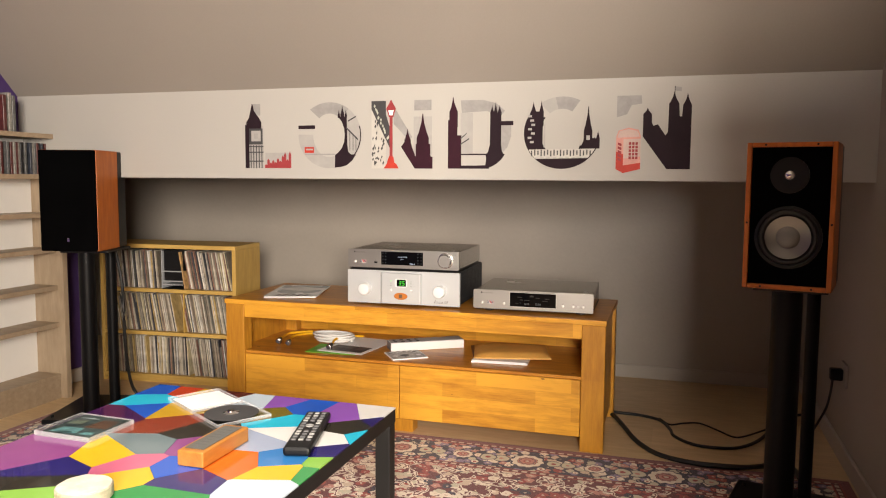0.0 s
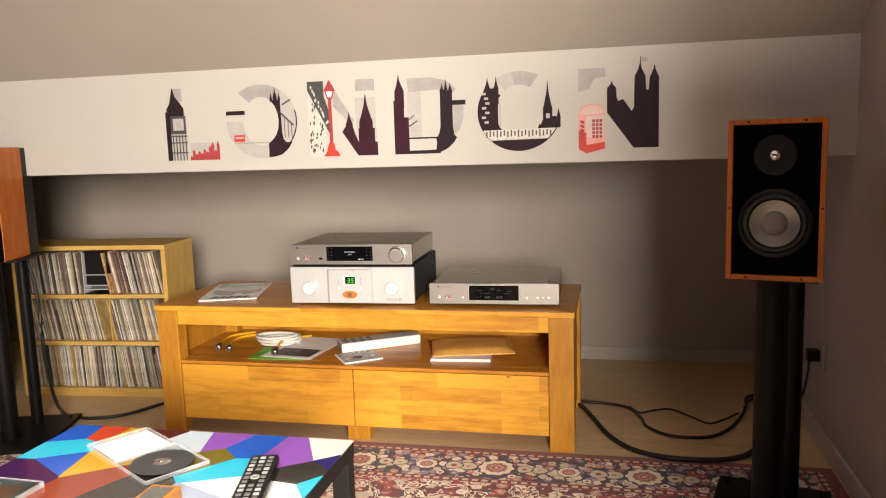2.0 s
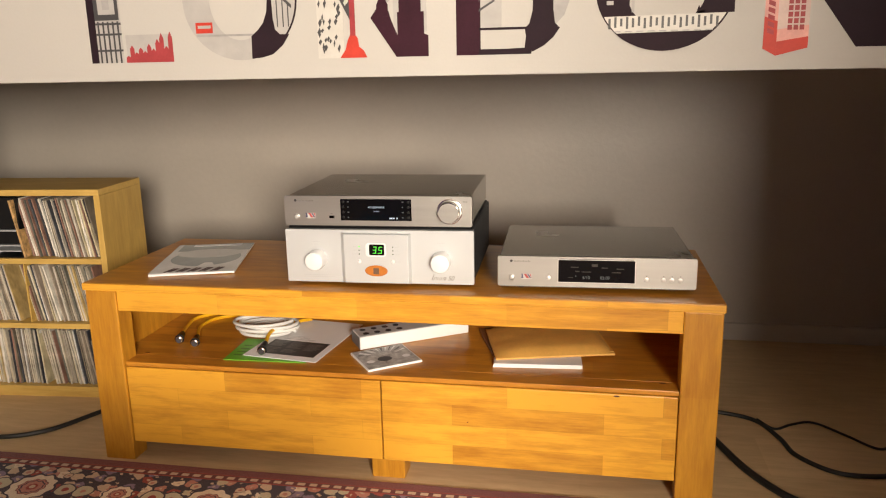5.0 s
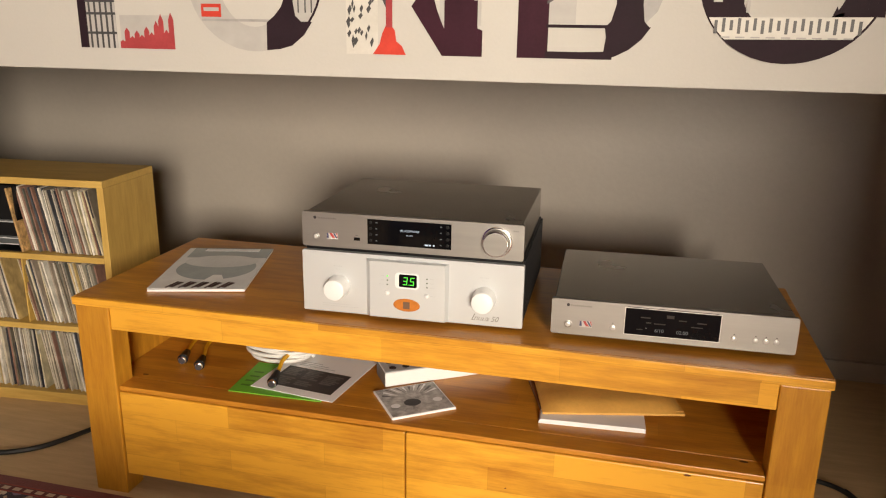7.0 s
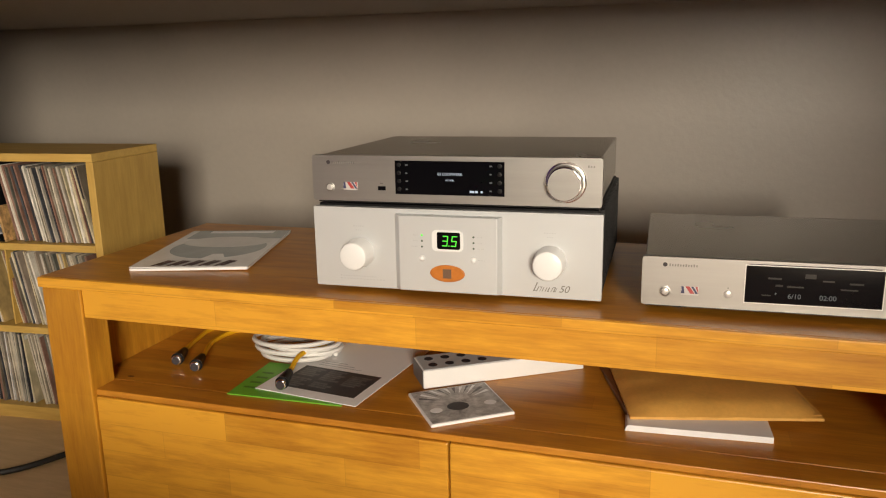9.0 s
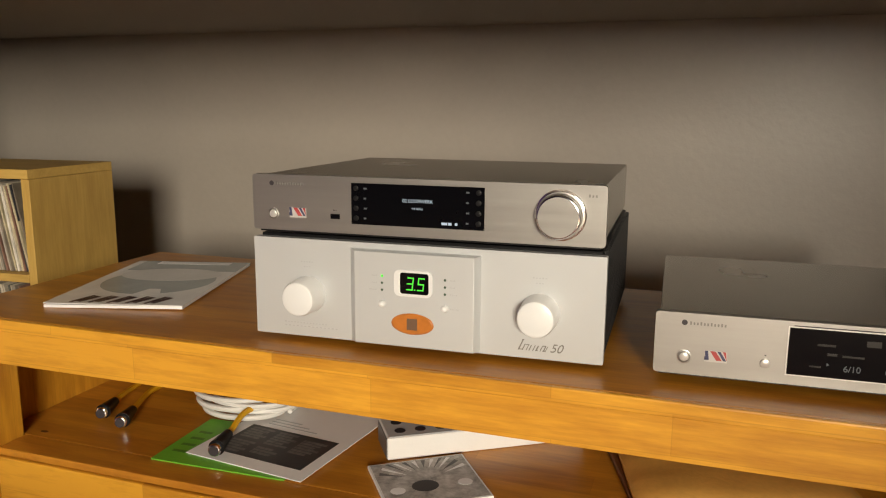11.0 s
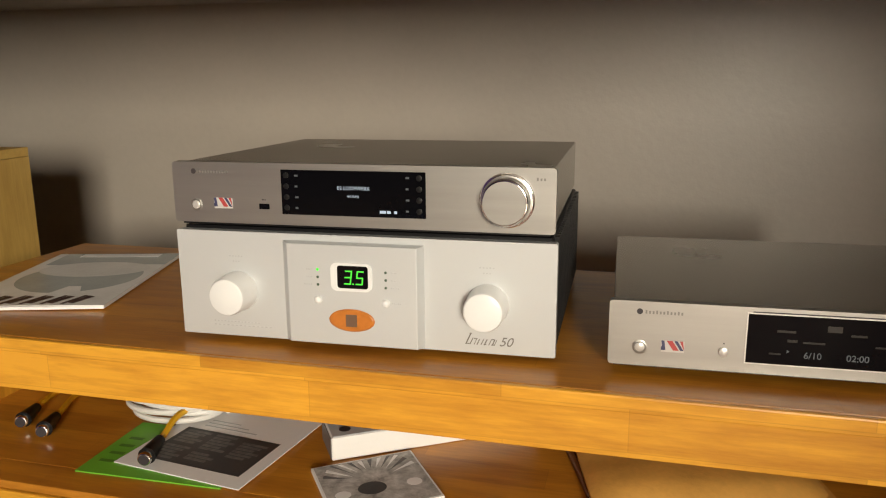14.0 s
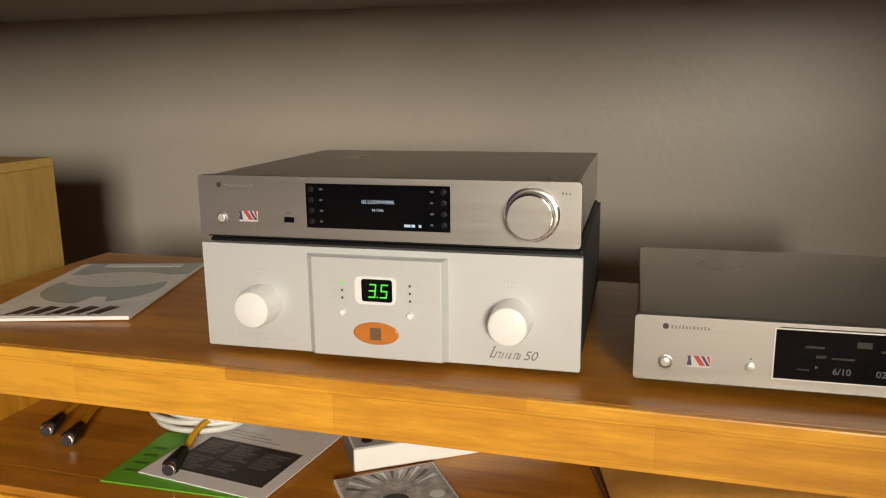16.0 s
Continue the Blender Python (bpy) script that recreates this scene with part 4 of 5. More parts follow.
part("marking", panel(0.1112, 0.1128, 0.0285, 0.0297, -0.0004, -0.0001), INK, cd)
for bx in (0.3220, 0.3580, 0.3755, 0.3930):
    button("transport_button", cd, bx, 0.0205, 0.0046, 0.0022, SATIN)
    part("marking", panel(bx - 0.0012, bx + 0.0012, 0.0277, 0.0291, -0.0004, -0.0001), INK, cd)
part("disc_slot", panel(0.137, 0.2935, 0.0628, 0.0640, -0.0003, -0.0001), INK, cd)

PX0, PX1, PZ0, PZ1 = 0.131, 0.295, 0.001, 0.1170
bm = box(PX0, PX1, -0.013, -0.0002, PZ0, PZ1, 0.0)
for v in bm.verts:
    if v.co.y < -0.005:
        v.co.x += 0.0105 if v.co.x < 0.2 else -0.0055
        v.co.z += -0.001 if v.co.z > 0.06 else 0.002
bmesh.ops.bevel(bm, geom=bm.edges[:], offset=0.0008, segments=2, affect="EDGES", profile=0.5)
ctr = part("centre_plate", bm, PEARL, amp, "raised centre plate")
YC = -0.0131
GLOSS_P = plain("gloss_pearl_plastic", (0.74, 0.76, 0.77), 0.28, var=0.02, relief=0.0)
bm = facade(0.047, 0.0315, 0.0025, 0.007)
bmesh.ops.transform(bm, matrix=Matrix.Translation((0.1928, YC - 0.0025, 0.0655)), verts=bm.verts[:])
bz = part("bezel", bm, GLOSS_P, ctr, "raised pearl bezel")
bm = facade(0.0350, 0.0252, 0.0006, 0.003)
bmesh.ops.transform(bm, matrix=Matrix.Translation((0.2008, YC - 0.0032, 0.0690)), verts=bm.verts[:])
win = part("display", bm, GLASS_B, bz, "dark display with a green number")


def seven(digit, x, z, w, h, parent):
    """A lit digit out of slanted bars."""
    on = {"3": "abgcd", "5": "afgcd"}[digit]
    th = 0.0014
    bars = {"a": (0, w, h, h), "g": (0, w, h / 2, h / 2), "d": (0, w, 0, 0), "f": (0, 0, h / 2, h), "b": (w, w, h / 2, h), "e": (0, 0, 0, h / 2), "c": (w, w, 0, h / 2)}
    for key in on:
        x0, x1, z0, z1 = bars[key]
        bm = box(x + x0 - th / 2, x + x1 + th / 2, YC - 0.0036, YC - 0.0033, z + z0 - th / 2, z + z1 + th / 2)
        for v in bm.verts:
            v.co.x += (v.co.z - z) * 0.12
        part("digit_bar", bm, LAMP_G, parent, "green light")


for dg, dx in (("3", 0.2092), ("5", 0.2225)):
    seven(dg, dx, 0.0742, 0.0066, 0.0142, win)
part("point", panel(0.2182, 0.2197, 0.0735, 0.0750, YC - 0.0036, YC - 0.0033), LAMP_G, win, "green light")
LED_OFF = plain("dark_indicator", (0.06, 0.10, 0.07), 0.3)
for lx, side in ((0.1770, -1), (0.2550, 1)):
    for i in range(3):
        lit = side < 0 and i == 0
        button("indicator", ctr, lx, 0.0880 - i * 0.0085, 0.0015, 0.0006, LAMP_G if lit else LED_OFF, YC)
        name_marks(ctr, lx + (0.006 if side > 0 else -0.013 - 0.003 * (i == 2)), 0.0880 - i * 0.0085, 0.007 + 0.003 * (i == 2), 0.0016, 4, GREY_L, YC)
    part("push_button", dish([(0.0044, 0.0), (0.0044, 0.0015), (0.0036, 0.0036), (0.0020, 0.0048), (0.0, 0.0052)], lx, 0.0540, YC - 0.0001, 24), GLOSS_P, ctr, "small bright domed push button", True)
name_marks(ctr, 0.2615, 0.0540, 0.011, 0.0016, 5, GREY_L, YC)
bg = part("badge", dish([(0.0, 0.0014), (0.90, 0.0014), (1.0, 0.0)], 0, 0, 0, 48), BADGE, ctr, "oval orange badge")
bg.data.transform(Matrix.Translation((0.2150, YC - 0.0001, 0.0318)) @ Matrix.Diagonal((0.0265, 1, 0.0130, 1)))
part("emblem", panel(0.2085, 0.2215, 0.0248, 0.0388, YC - 0.0019, YC - 0.0016), plain("brown_emblem", (0.13, 0.075, 0.045), 0.5), bg, "dark emblem")
for kx in (0.0735, 0.3640):
    part("knob", dish([(0.0232, 0.0), (0.0232, 0.003), (0.0226, 0.006), (0.0218, 0.026), (0.0202, 0.0300), (0.0172, 0.0314), (0.0, 0.0320)], kx, 0.0545, -0.0001, 56), GLOSS_P, amp, "pearl white knob", True)
    name_marks(amp, kx - 0.009, 0.0955, 0.018, 0.0016, 5, GREY_L)
    name_marks(amp, kx - 0.005, 0.0895, 0.010, 0.0014, 3, GREY_L)
for zz, ww in ((0.0170, 0.060), (0.0125, 0.075)):
    name_marks(amp, 0.040, zz, ww, 0.0015, 14, GREY_L)
# script mark in the lower corner: plain slanted strokes, then a number
for i, (u, h, w) in enumerate(((0.0, 0.0120, 0.0016), (0.0048, 0.0075, 0.0012), (0.0095, 0.0066, 0.0009), (0.0125, 0.0066, 0.0012), (0.0170, 0.0068, 0.0010), (0.0205, 0.0066, 0.0015), (0.0255, 0.0066, 0.0010), (0.0290, 0.0066, 0.0014), (0.0315, 0.0064, 0.0009))):
    bm = panel(0.3395 + u, 0.3395 + u + w, 0.0095, 0.0095 + h, -0.0005, -0.0001)
    for v in bm.verts:
        v.co.x += (v.co.z - 0.0095) * 0.45
    part("marking", bm, MARK, amp)
for u0, u1, z in ((0.0005, 0.0050, 0.0098), (0.0050, 0.0075, 0.0215), (0.0098, 0.0138, 0.0158), (0.0205, 0.0235, 0.0098), (0.0290, 0.0330, 0.0158), (0.0290, 0.0320, 0.0098)):
    part("marking", panel(0.3395 + u0, 0.3395 + u1, z, z + 0.0009, -0.0005, -0.0001), MARK, amp)
small_text("marking", "50", 0.0145, on_front(0.3765, -0.0003, 0.0095), MARK, amp, "", 0.0002, "LEFT", 0.35)
for i in range(26):
    part("fin", box(0.4312, 0.4362, 0.03 + i * 0.0137, 0.0360 + i * 0.0137, 0.006, 0.126), BLACK, amp, "black cooling fin")
for fx in (0.05, 0.38):
    for fy in (0.05, 0.32):
        part("foot", rod((fx, fy, -0.008), (fx, fy, 0.002), 0.016), RUBBER, amp)

# ---- records in the cabinet ----
SLEEVE, sn, sl, sb = node_mat("worn_card_sleeves")
info = sn.new("ShaderNodeObjectInfo")
rp = sn.new("ShaderNodeValToRGB")
rp.color_ramp.interpolation = "CONSTANT"
tones = [(0.58, 0.54, 0.47), (0.34, 0.30, 0.25), (0.80, 0.76, 0.68), (0.20, 0.17, 0.13), (0.60, 0.53, 0.36), (0.04, 0.04, 0.05), (0.68, 0.62, 0.51), (0.30, 0.27, 0.22),
         (0.30, 0.17, 0.13), (0.60, 0.54, 0.44), (0.14, 0.14, 0.12), (0.52, 0.38, 0.16), (0.78, 0.77, 0.75), (0.38, 0.32, 0.26), (0.08, 0.085, 0.10), (0.58, 0.52, 0.42)]
while len(rp.color_ramp.elements) < len(tones):
    rp.color_ramp.elements.new(0.5)
for i, (e, c) in enumerate(zip(rp.color_ramp.elements, tones)):
    e.position, e.color = i / len(tones), (*c, 1)
sl.new(info.outputs["Random"], rp.inputs[0])
co = tex_coord(sn, sl, (300, 20, 14))
wear = noise_tex(sn, sl, co, 2.0, 4)
hs = sn.new("ShaderNodeHueSaturation")
mr = sn.new("ShaderNodeMapRange")
mr.inputs["From Min"].default_value, mr.inputs["From Max"].default_value = 0.3, 0.7
mr.inputs["To Min"].default_value, mr.inputs["To Max"].default_value = 0.55, 1.15
sl.new(wear, mr.inputs[0])
sl.new(mr.outputs[0], hs.inputs["Value"])
sl.new(rp.outputs[0], hs.inputs["Color"])
sl.new(hs.outputs[0], sb.inputs["Base Color"])
sb.inputs["Roughness"].default_value = 0.6

REC_M = pose(RC_X, RC_Y, 0, 0, 0, RC_ROT)
sleeve_meshes = {}


def sleeve_mesh(th, h, d):
    key = (th, h, d)
    if key not in sleeve_meshes:
        sleeve_meshes[key] = mesh_of(box(0, th, 0, d, 0, h), "record_sleeve", SLEEVE)
    return sleeve_meshes[key]


def record_row(x0, x1, z, lean, seed, skip=None):
    """Sleeves side by side from x0 to x1, leaning by so many degrees."""
    r = random.Random(seed)
    x = x0
    while x < x1 - 0.006:
        th = r.choice((0.0026, 0.0032, 0.0040, 0.0052))
        h = r.choice((0.168, 0.170, 0.172, 0.174))
        if skip and skip[0] - 0.012 < x < skip[1]:
            x = skip[1]
            continue
        tilt = lean + r.uniform(-1.7, 1.7)
        ob = new("record_sleeve", sleeve_mesh(th, h, 0.180))
        ob.matrix_world = REC_M @ pose(x, 0.014 + r.uniform(0, 0.012), z + 0.0006 + th * abs(math.sin(radians(tilt))), 0, -tilt, 0)
        tagged(ob, "vinyl single in a worn card sleeve, standing on a shelf", "record", "records in the cabinet")
        x += th + (r.uniform(0.0004, 0.0022) if r.random() < 0.9 else r.uniform(0.003, 0.006))


Z1, Z2, Z3 = RC_Z
BOX0 = 0.305
record_row(0.026, 0.296, Z3, 4.0, 1)
record_row(0.440, 0.662, Z3, 10.0, 2)
record_row(0.036, 0.385, Z2, 9.0, 3)
record_row(0.424, 0.652, Z2, 10.0, 5)
record_row(0.024, 0.228, Z1, 3.0, 6)
record_row(0.240, 0.440, Z1, 2.0, 7)
record_row(0.462, 0.656, Z1, 7.0, 8)
part("divider", box(0.412, 0.416, 0.012, 0.22, Z2 + 0.0002, Z3 - 0.0165), BIRCH, rec, "thin upright divider")
tr = thing("cassette_rack", 0, 0, 0, 0, "small black cassette rack between the records", "rack")
tr.matrix_world = REC_M @ pose(BOX0 + 0.004, 0.010, Z3 + 0.0004)
part("shell", box(0.0, 0.003, 0.0, 0.15, 0.0, 0.176), GREY_L, tr, "pale side")
part("shell", box(0.107, 0.110, 0.0, 0.15, 0.0, 0.176), BLACK, tr)
part("shell", box(0.0032, 0.1068, 0.0, 0.15, 0.173, 0.176), BLACK, tr)
part("back", box(0.0032, 0.1068, 0.14, 0.15, 0.001, 0.1728), BLACK, tr)
for z in (0.0, 0.018, 0.034, 0.078):
    part("slot_edge", box(0.0032, 0.1068, 0.0, 0.139, z, z + 0.003), GREY_L if z > 0.0 else BLACK, tr, "pale slot edge")
for z0, z1 in ((0.0375, 0.077), (0.0815, 0.172)):
    part("insert", box(0.006, 0.104, 0.012, 0.135, z0, z1, 0.001, 1), BLACK, tr, "black case")
PRINT_M = plain("bright_mixed_print", (0.45, 0.28, 0.12), 0.4, var=0.95, scale=70, fine=150)
ob = new("record_sleeve", mesh_of(box(0, 0.006, 0, 0.18, 0, 0.170), "record_sleeve", PRINT_M))
ob.matrix_world = REC_M @ pose(0.4260, 0.004, Z3 + 0.0014, 0, -9.0, 0)
tagged(ob, "record sleeve with a brightly coloured printed spine", "record", "records in the cabinet")

# ---- open shelf on the purple wall ----
SX, SY0, SY1 = -2.385, 1.15, 2.310
shelf = thing("open_bookcase", XL + 0.013, SY0, 0, 0, "pale pine bookcase with white back and mostly empty shelves", "bookcase")
SD, SL = SX - XL - 0.013, SY1 - SY0
for y in (0.0, SL - 0.026):
    part("side_panel", box(0.006, SD, y, y + 0.026, 0.0, 1.089, 0.0015), PINE_V, shelf)
SHELF_Z = (0.105, 0.325, 0.482, 0.641, 0.788, 0.945, 1.089)
for z in SHELF_Z[:-1]:
    part("shelf_board", box(0.0062, SD - 0.030, 0.0262, SL - 0.0262, z - 0.019, z, 0.001), BIRCH_D, shelf)
part("top_board", box(0.0, SD + 0.004, -0.004, SL + 0.004, 1.0892, 1.108, 0.0015), BIRCH_D, shelf)
part("plinth", box(SD - 0.05, SD - 0.031, 0.0262, SL - 0.0262, 0.0, 0.0855), BIRCH_D, shelf)
part("back_panel", box(0.0, 0.0058, 0.0, SL, 0.0, 1.0888), plain("white_melamine", (0.80, 0.79, 0.76), 0.45, var=0.03), shelf, "white back panel")
r = random.Random(12)
# Spine colours halved: the shade high on the bookcase is in them.
cd_mats = [plain("shaded_cd_spine_%s" % k, c, 0.35, var=0.5, scale=60, fine=200) for k, c in (("grey", (0.10, 0.10, 0.10)), ("dark", (0.02, 0.02, 0.022)), ("cream", (0.22, 0.21, 0.19)), ("blue", (0.035, 0.04, 0.055)), ("red", (0.085, 0.022, 0.02)))]
cd_mesh = [mesh_of(box(0, 0.135, 0, 0.0102, 0, 0.125, 0.0006, 1), "cd_case", m) for m in cd_mats]
y = SY0 + 0.40
while y < SY1 - 0.035:
    ob = new("cd_case", r.choice(cd_mesh))
    ob.location = (SX - 0.170 + r.uniform(-0.004, 0.004), y, 0.9455)
    tagged(ob, "upright CD case in a full row on the bookcase", "cd case", "CDs on the bookcase")
    y += r.choice((0.0108, 0.0109, 0.0112, 0.0112, 0.0225))
for yy, hh, m, lab in ((2.080, 0.150, 2, "cream film box standing on the bookcase"), (2.098, 0.140, 0, "grey printed film box standing on the bookcase"), (2.055, 0.140, 4, "red printed film box standing on the bookcase")):
    ob = new("film_box", mesh_of(box(0, 0.105, 0, 0.015, 0, hh, 0.001, 1), "film_box", cd_mats[m]))
    ob.matrix_world = pose(SX - 0.14, yy, 1.1085, 0, 0, 0)
    tagged(ob, lab, "film box", "film boxes on the bookcase")
jar = thing("small_bottle", SX - 0.055, 1.955, 0.7885, 0, "small clear bottle with a pale cap on the bookcase", "bottle")
part("glass", lathe([(0, 0), (0.010, 0), (0.011, 0.003), (0.011, 0.026), (0.006, 0.032), (0.006, 0.036)], 20), PRINT_T, jar)
part("cap", lathe([(0.007, 0.0362), (0.007, 0.046), (0.0, 0.047)], 20), PAPER, jar)

# ---- letters on the white band ----
INKD = plain("plum_black_vinyl", (0.020, 0.011, 0.016), 0.65, var=0.2, scale=14, spec=0.12)
INKP = plain("dark_plum_vinyl", (0.034, 0.010, 0.018), 0.65, var=0.25, scale=14, spec=0.12)
CLOUD = plain("pale_grey_vinyl", (0.295, 0.29, 0.285), 0.55, var=0.22, scale=22, fine=60)
MIST = plain("faint_grey_vinyl", (0.365, 0.357, 0.345), 0.55, var=0.10, scale=22, fine=60)
REDM = plain("crimson_vinyl", (0.30, 0.045, 0.05), 0.5, var=0.2, scale=20, spec=0.2)
PINKV = plain("pale_pink_vinyl", (0.52, 0.38, 0.34), 0.5, var=0.15, scale=24)
REDV = plain("red_vinyl", (0.45, 0.045, 0.03), 0.5, var=0.15, scale=20, spec=0.2)
ROSEV = plain("washed_red_vinyl", (0.60, 0.27, 0.23), 0.5, var=0.2, scale=24)
VINYL_W = plain("cream_white_vinyl", (0.50, 0.487, 0.45), 0.5, var=0.1, scale=30)
LATT = plain("pale_green_vinyl", (0.46, 0.49, 0.42), 0.5, var=0.3, scale=50)
LZ, LH = 0.973, 0.236


class Letter:
    """A sticker: flat pieces in letter units (0..1 across and up), one above another."""

    def __init__(self, x0, x1, label):
        self.w, self.n = x1 - x0, 0
        self.t = thing("wall_letter", x0, YS, LZ, 0, label, "wall sticker", "letters on the wall")

    def shape(self, name, pts, mat, layer=1):
        bm = bmesh.new()
        self.n += 1
        y = -0.0004 * layer - 0.000012 * self.n
        f = [bm.verts.new((u * self.w, y, v * LH)) for u, v in pts]
        k = [bm.verts.new((u * self.w, -0.0001, v * LH)) for u, v in pts]
        bm.faces.new(f)
        for i in range(len(f)):
            j = (i + 1) % len(f)
            bm.faces.new((f[i], f[j], k[j], k[i]))
        return part(name, bm, mat, self.t)

    def rect(self, name, u0, u1, v0, v1, mat, layer=1):
        return self.shape(name, [(u0, v0), (u1, v0), (u1, v1), (u0, v1)], mat, layer)

    def ring(self, name, a0, a1, mat, layer=1, hx=0.52, hz=0.66, cut=None):
        """Part of an oval ring from angle a0 to a1; cut limits how low or high it goes."""
        n = max(6, int(abs(a1 - a0) / 6))
        out, inn = [], []
        for i in range(n + 1):
            a = radians(a0 + (a1 - a0) * i / n)
            o = (0.5 + 0.5 * math.cos(a), 0.5 + 0.5 * math.sin(a))
            q = (0.5 + 0.5 * hx * math.cos(a), 0.5 + 0.5 * hz * math.sin(a))
            if cut is not None:
                o, q = (o[0], min(o[1], cut)), (q[0], min(q[1], cut))
            out.append(o)
            inn.append(q)
        return self.shape(name, out + inn[::-1], mat, layer)

    def skyline(self, name, u0, u1, v0, heights, mat, layer=2):
        """A jagged roofline standing on v0."""
        n = len(heights)
        pts = [(u0, v0)]
        for i, h in enumerate(heights):
            a, b = u0 + (u1 - u0) * i / n, u0 + (u1 - u0) * (i + 1) / n
            pts += [(a, h * 0.8), ((a + b) / 2, h), (b, h * 0.8)]
        return self.shape(name, pts + [(u1, v0)], mat, layer)

    def tower(self, name, u0, u1, v0, shoulder, tip, mat, layer=2, lean=0.5):
        m = u0 + (u1 - u0) * lean
        w = u1 - u0
        return self.shape(name, [(u0, v0), (u1, v0), (u1, shoulder), (u1 - w * 0.18, shoulder + (tip - shoulder) * 0.25), (m + w * 0.12, shoulder + (tip - shoulder) * 0.62), (m + w * 0.02, tip),
                                 (m - w * 0.02, tip), (m - w * 0.12, shoulder + (tip - shoulder) * 0.62), (u0 + w * 0.18, shoulder + (tip - shoulder) * 0.25), (u0, shoulder)], mat, layer)


a = Letter(-1.492, -1.302, "wall sticker letter L drawn as a clock tower and red skyline")
a.rect("cloud", 0.16, 0.34, 0.82, 1.0, CLOUD, 1)
a.rect("cloud", 0.44, 0.96, 0.0, 0.24, MIST, 1)
a.rect("tower_shade", 0.0, 0.10, 0.0, 0.68, INKD, 2)
a.rect("tower_wall", 0.09, 0.40, 0.0, 0.66, MIST, 2)
a.tower("roof", 0.03, 0.36, 0.62, 0.72, 1.0, INKD, 3, 0.40)
a.rect("clock_frame", 0.09, 0.385, 0.37, 0.62, GREY_D, 3)
a.rect("clock_face", 0.14, 0.345, 0.42, 0.585, MIST, 4)
a.rect("clock_centre", 0.20, 0.285, 0.46, 0.54, CLOUD, 5)
for i in range(5):
    a.rect("rib", 0.115 + i * 0.060, 0.135 + i * 0.060, 0.0, 0.36, GREY_D, 3)
for v in (0.10, 0.24, 0.33):
    a.rect("rib", 0.09, 0.40, v, v + 0.018, GREY_D, 4)
a.skyline("red_skyline", 0.43, 1.0, 0.0, [0.06, 0.15, 0.09, 0.13, 0.10, 0.16, 0.12, 0.20, 0.25, 0.14, 0.26], REDM, 2)

a = Letter(-1.271, -1.024, "wall sticker letter O drawn as a grey bridge and bus")
a.ring("sky", 52, 128, CLOUD, 1)
a.ring("water", 200, 300, MIST, 1)
a.ring("haze", 178, 200, MIST, 1)
a.ring("haze", 300, 412, MIST, 1)
a.ring("bridge_edge", 318, 376, INKD, 2, 0.97, 0.97)
a.rect("sign_bar", 0.0, 0.27, 0.60, 0.655, INKD, 2)
a.rect("bus", 0.10, 0.25, 0.235, 0.325, REDV, 3)
a.rect("bus_window", 0.12, 0.235, 0.275, 0.30, MIST, 4)
a.rect("road", 0.10, 0.66, 0.205, 0.222, CLOUD, 3)
a.shape("bridge_tower", [(0.585, 0.01), (0.68, 0.02), (0.77, 0.045), (0.86, 0.12), (0.92, 0.21), (0.84, 0.21), (0.80, 0.25), (0.785, 0.34), (0.775, 0.78), (0.64, 0.78), (0.70, 0.70), (0.735, 0.60), (0.745, 0.50), (0.735, 0.40), (0.70, 0.31), (0.65, 0.25), (0.59, 0.20)], INKD, 3)
a.tower("pinnacle", 0.68, 0.735, 0.74, 0.82, 0.945, INKD, 4)
a.tower("pinnacle", 0.635, 0.67, 0.76, 0.80, 0.88, INKD, 4)
a.tower("pinnacle", 0.745, 0.78, 0.76, 0.80, 0.88, INKD, 4)
a.shape("chain", [(0.765, 0.60), (0.95, 0.42), (0.95, 0.45), (0.765, 0.63)], GREY_D, 3)
a.shape("chain", [(0.80, 0.70), (0.92, 0.77), (0.92, 0.79), (0.80, 0.725)], GREY_D, 3)
for u in (0.82, 0.87, 0.915):
    a.rect("rod", u, u + 0.008, 0.27, 0.56 - (u - 0.82), GREY_D, 3)

a = Letter(-0.984, -0.752, "wall sticker letter N drawn as lattice, red lamp and dark towers")
a.rect("stem", 0.0, 0.235, 0.0, 1.0, VINYL_W, 1)
a.shape("lattice", [(0.0, 1.0), (0.0, 0.88), (0.30, 0.30), (0.30, 0.60), (0.235, 0.80), (0.235, 1.0)], GREY_D, 2)
rr = random.Random(4)
for i in range(34):
    u, v = rr.uniform(0.015, 0.215), rr.uniform(0.02, 0.70)
    if v > 0.86 - 2.0 * u + 0.02:
        v *= 0.6
    w, h = rr.uniform(0.008, 0.017), rr.uniform(0.018, 0.040)
    a.shape("lozenge", [(u - w, v), (u - w * 0.2, v - h), (u + w, v + h * 0.2), (u + w * 0.3, v + h)], GREY_D, 3)
for i in range(14):
    k = i / 14
    u, v = 0.04 + 0.24 * k + rr.uniform(-0.015, 0.015), 0.92 - 0.52 * k + rr.uniform(-0.03, 0.03)
    a.shape("lozenge", [(u - 0.014, v), (u, v - 0.026), (u + 0.014, v), (u, v + 0.026)], LATT, 3)
a.shape("diagonal_sky", [(0.36, 0.86), (0.40, 0.86), (0.66, 0.46), (0.60, 0.42), (0.36, 0.66)], CLOUD, 1)
a.rect("right_sky", 0.69, 0.96, 0.85, 1.0, CLOUD, 1)
a.rect("right_haze", 0.68, 0.97, 0.20, 0.76, MIST, 1)
a.shape("lamp_base", [(0.20, 0.0), (0.44, 0.0), (0.41, 0.06), (0.37, 0.09), (0.36, 0.16), (0.33, 0.20), (0.30, 0.20), (0.27, 0.14), (0.25, 0.07)], REDV, 4)
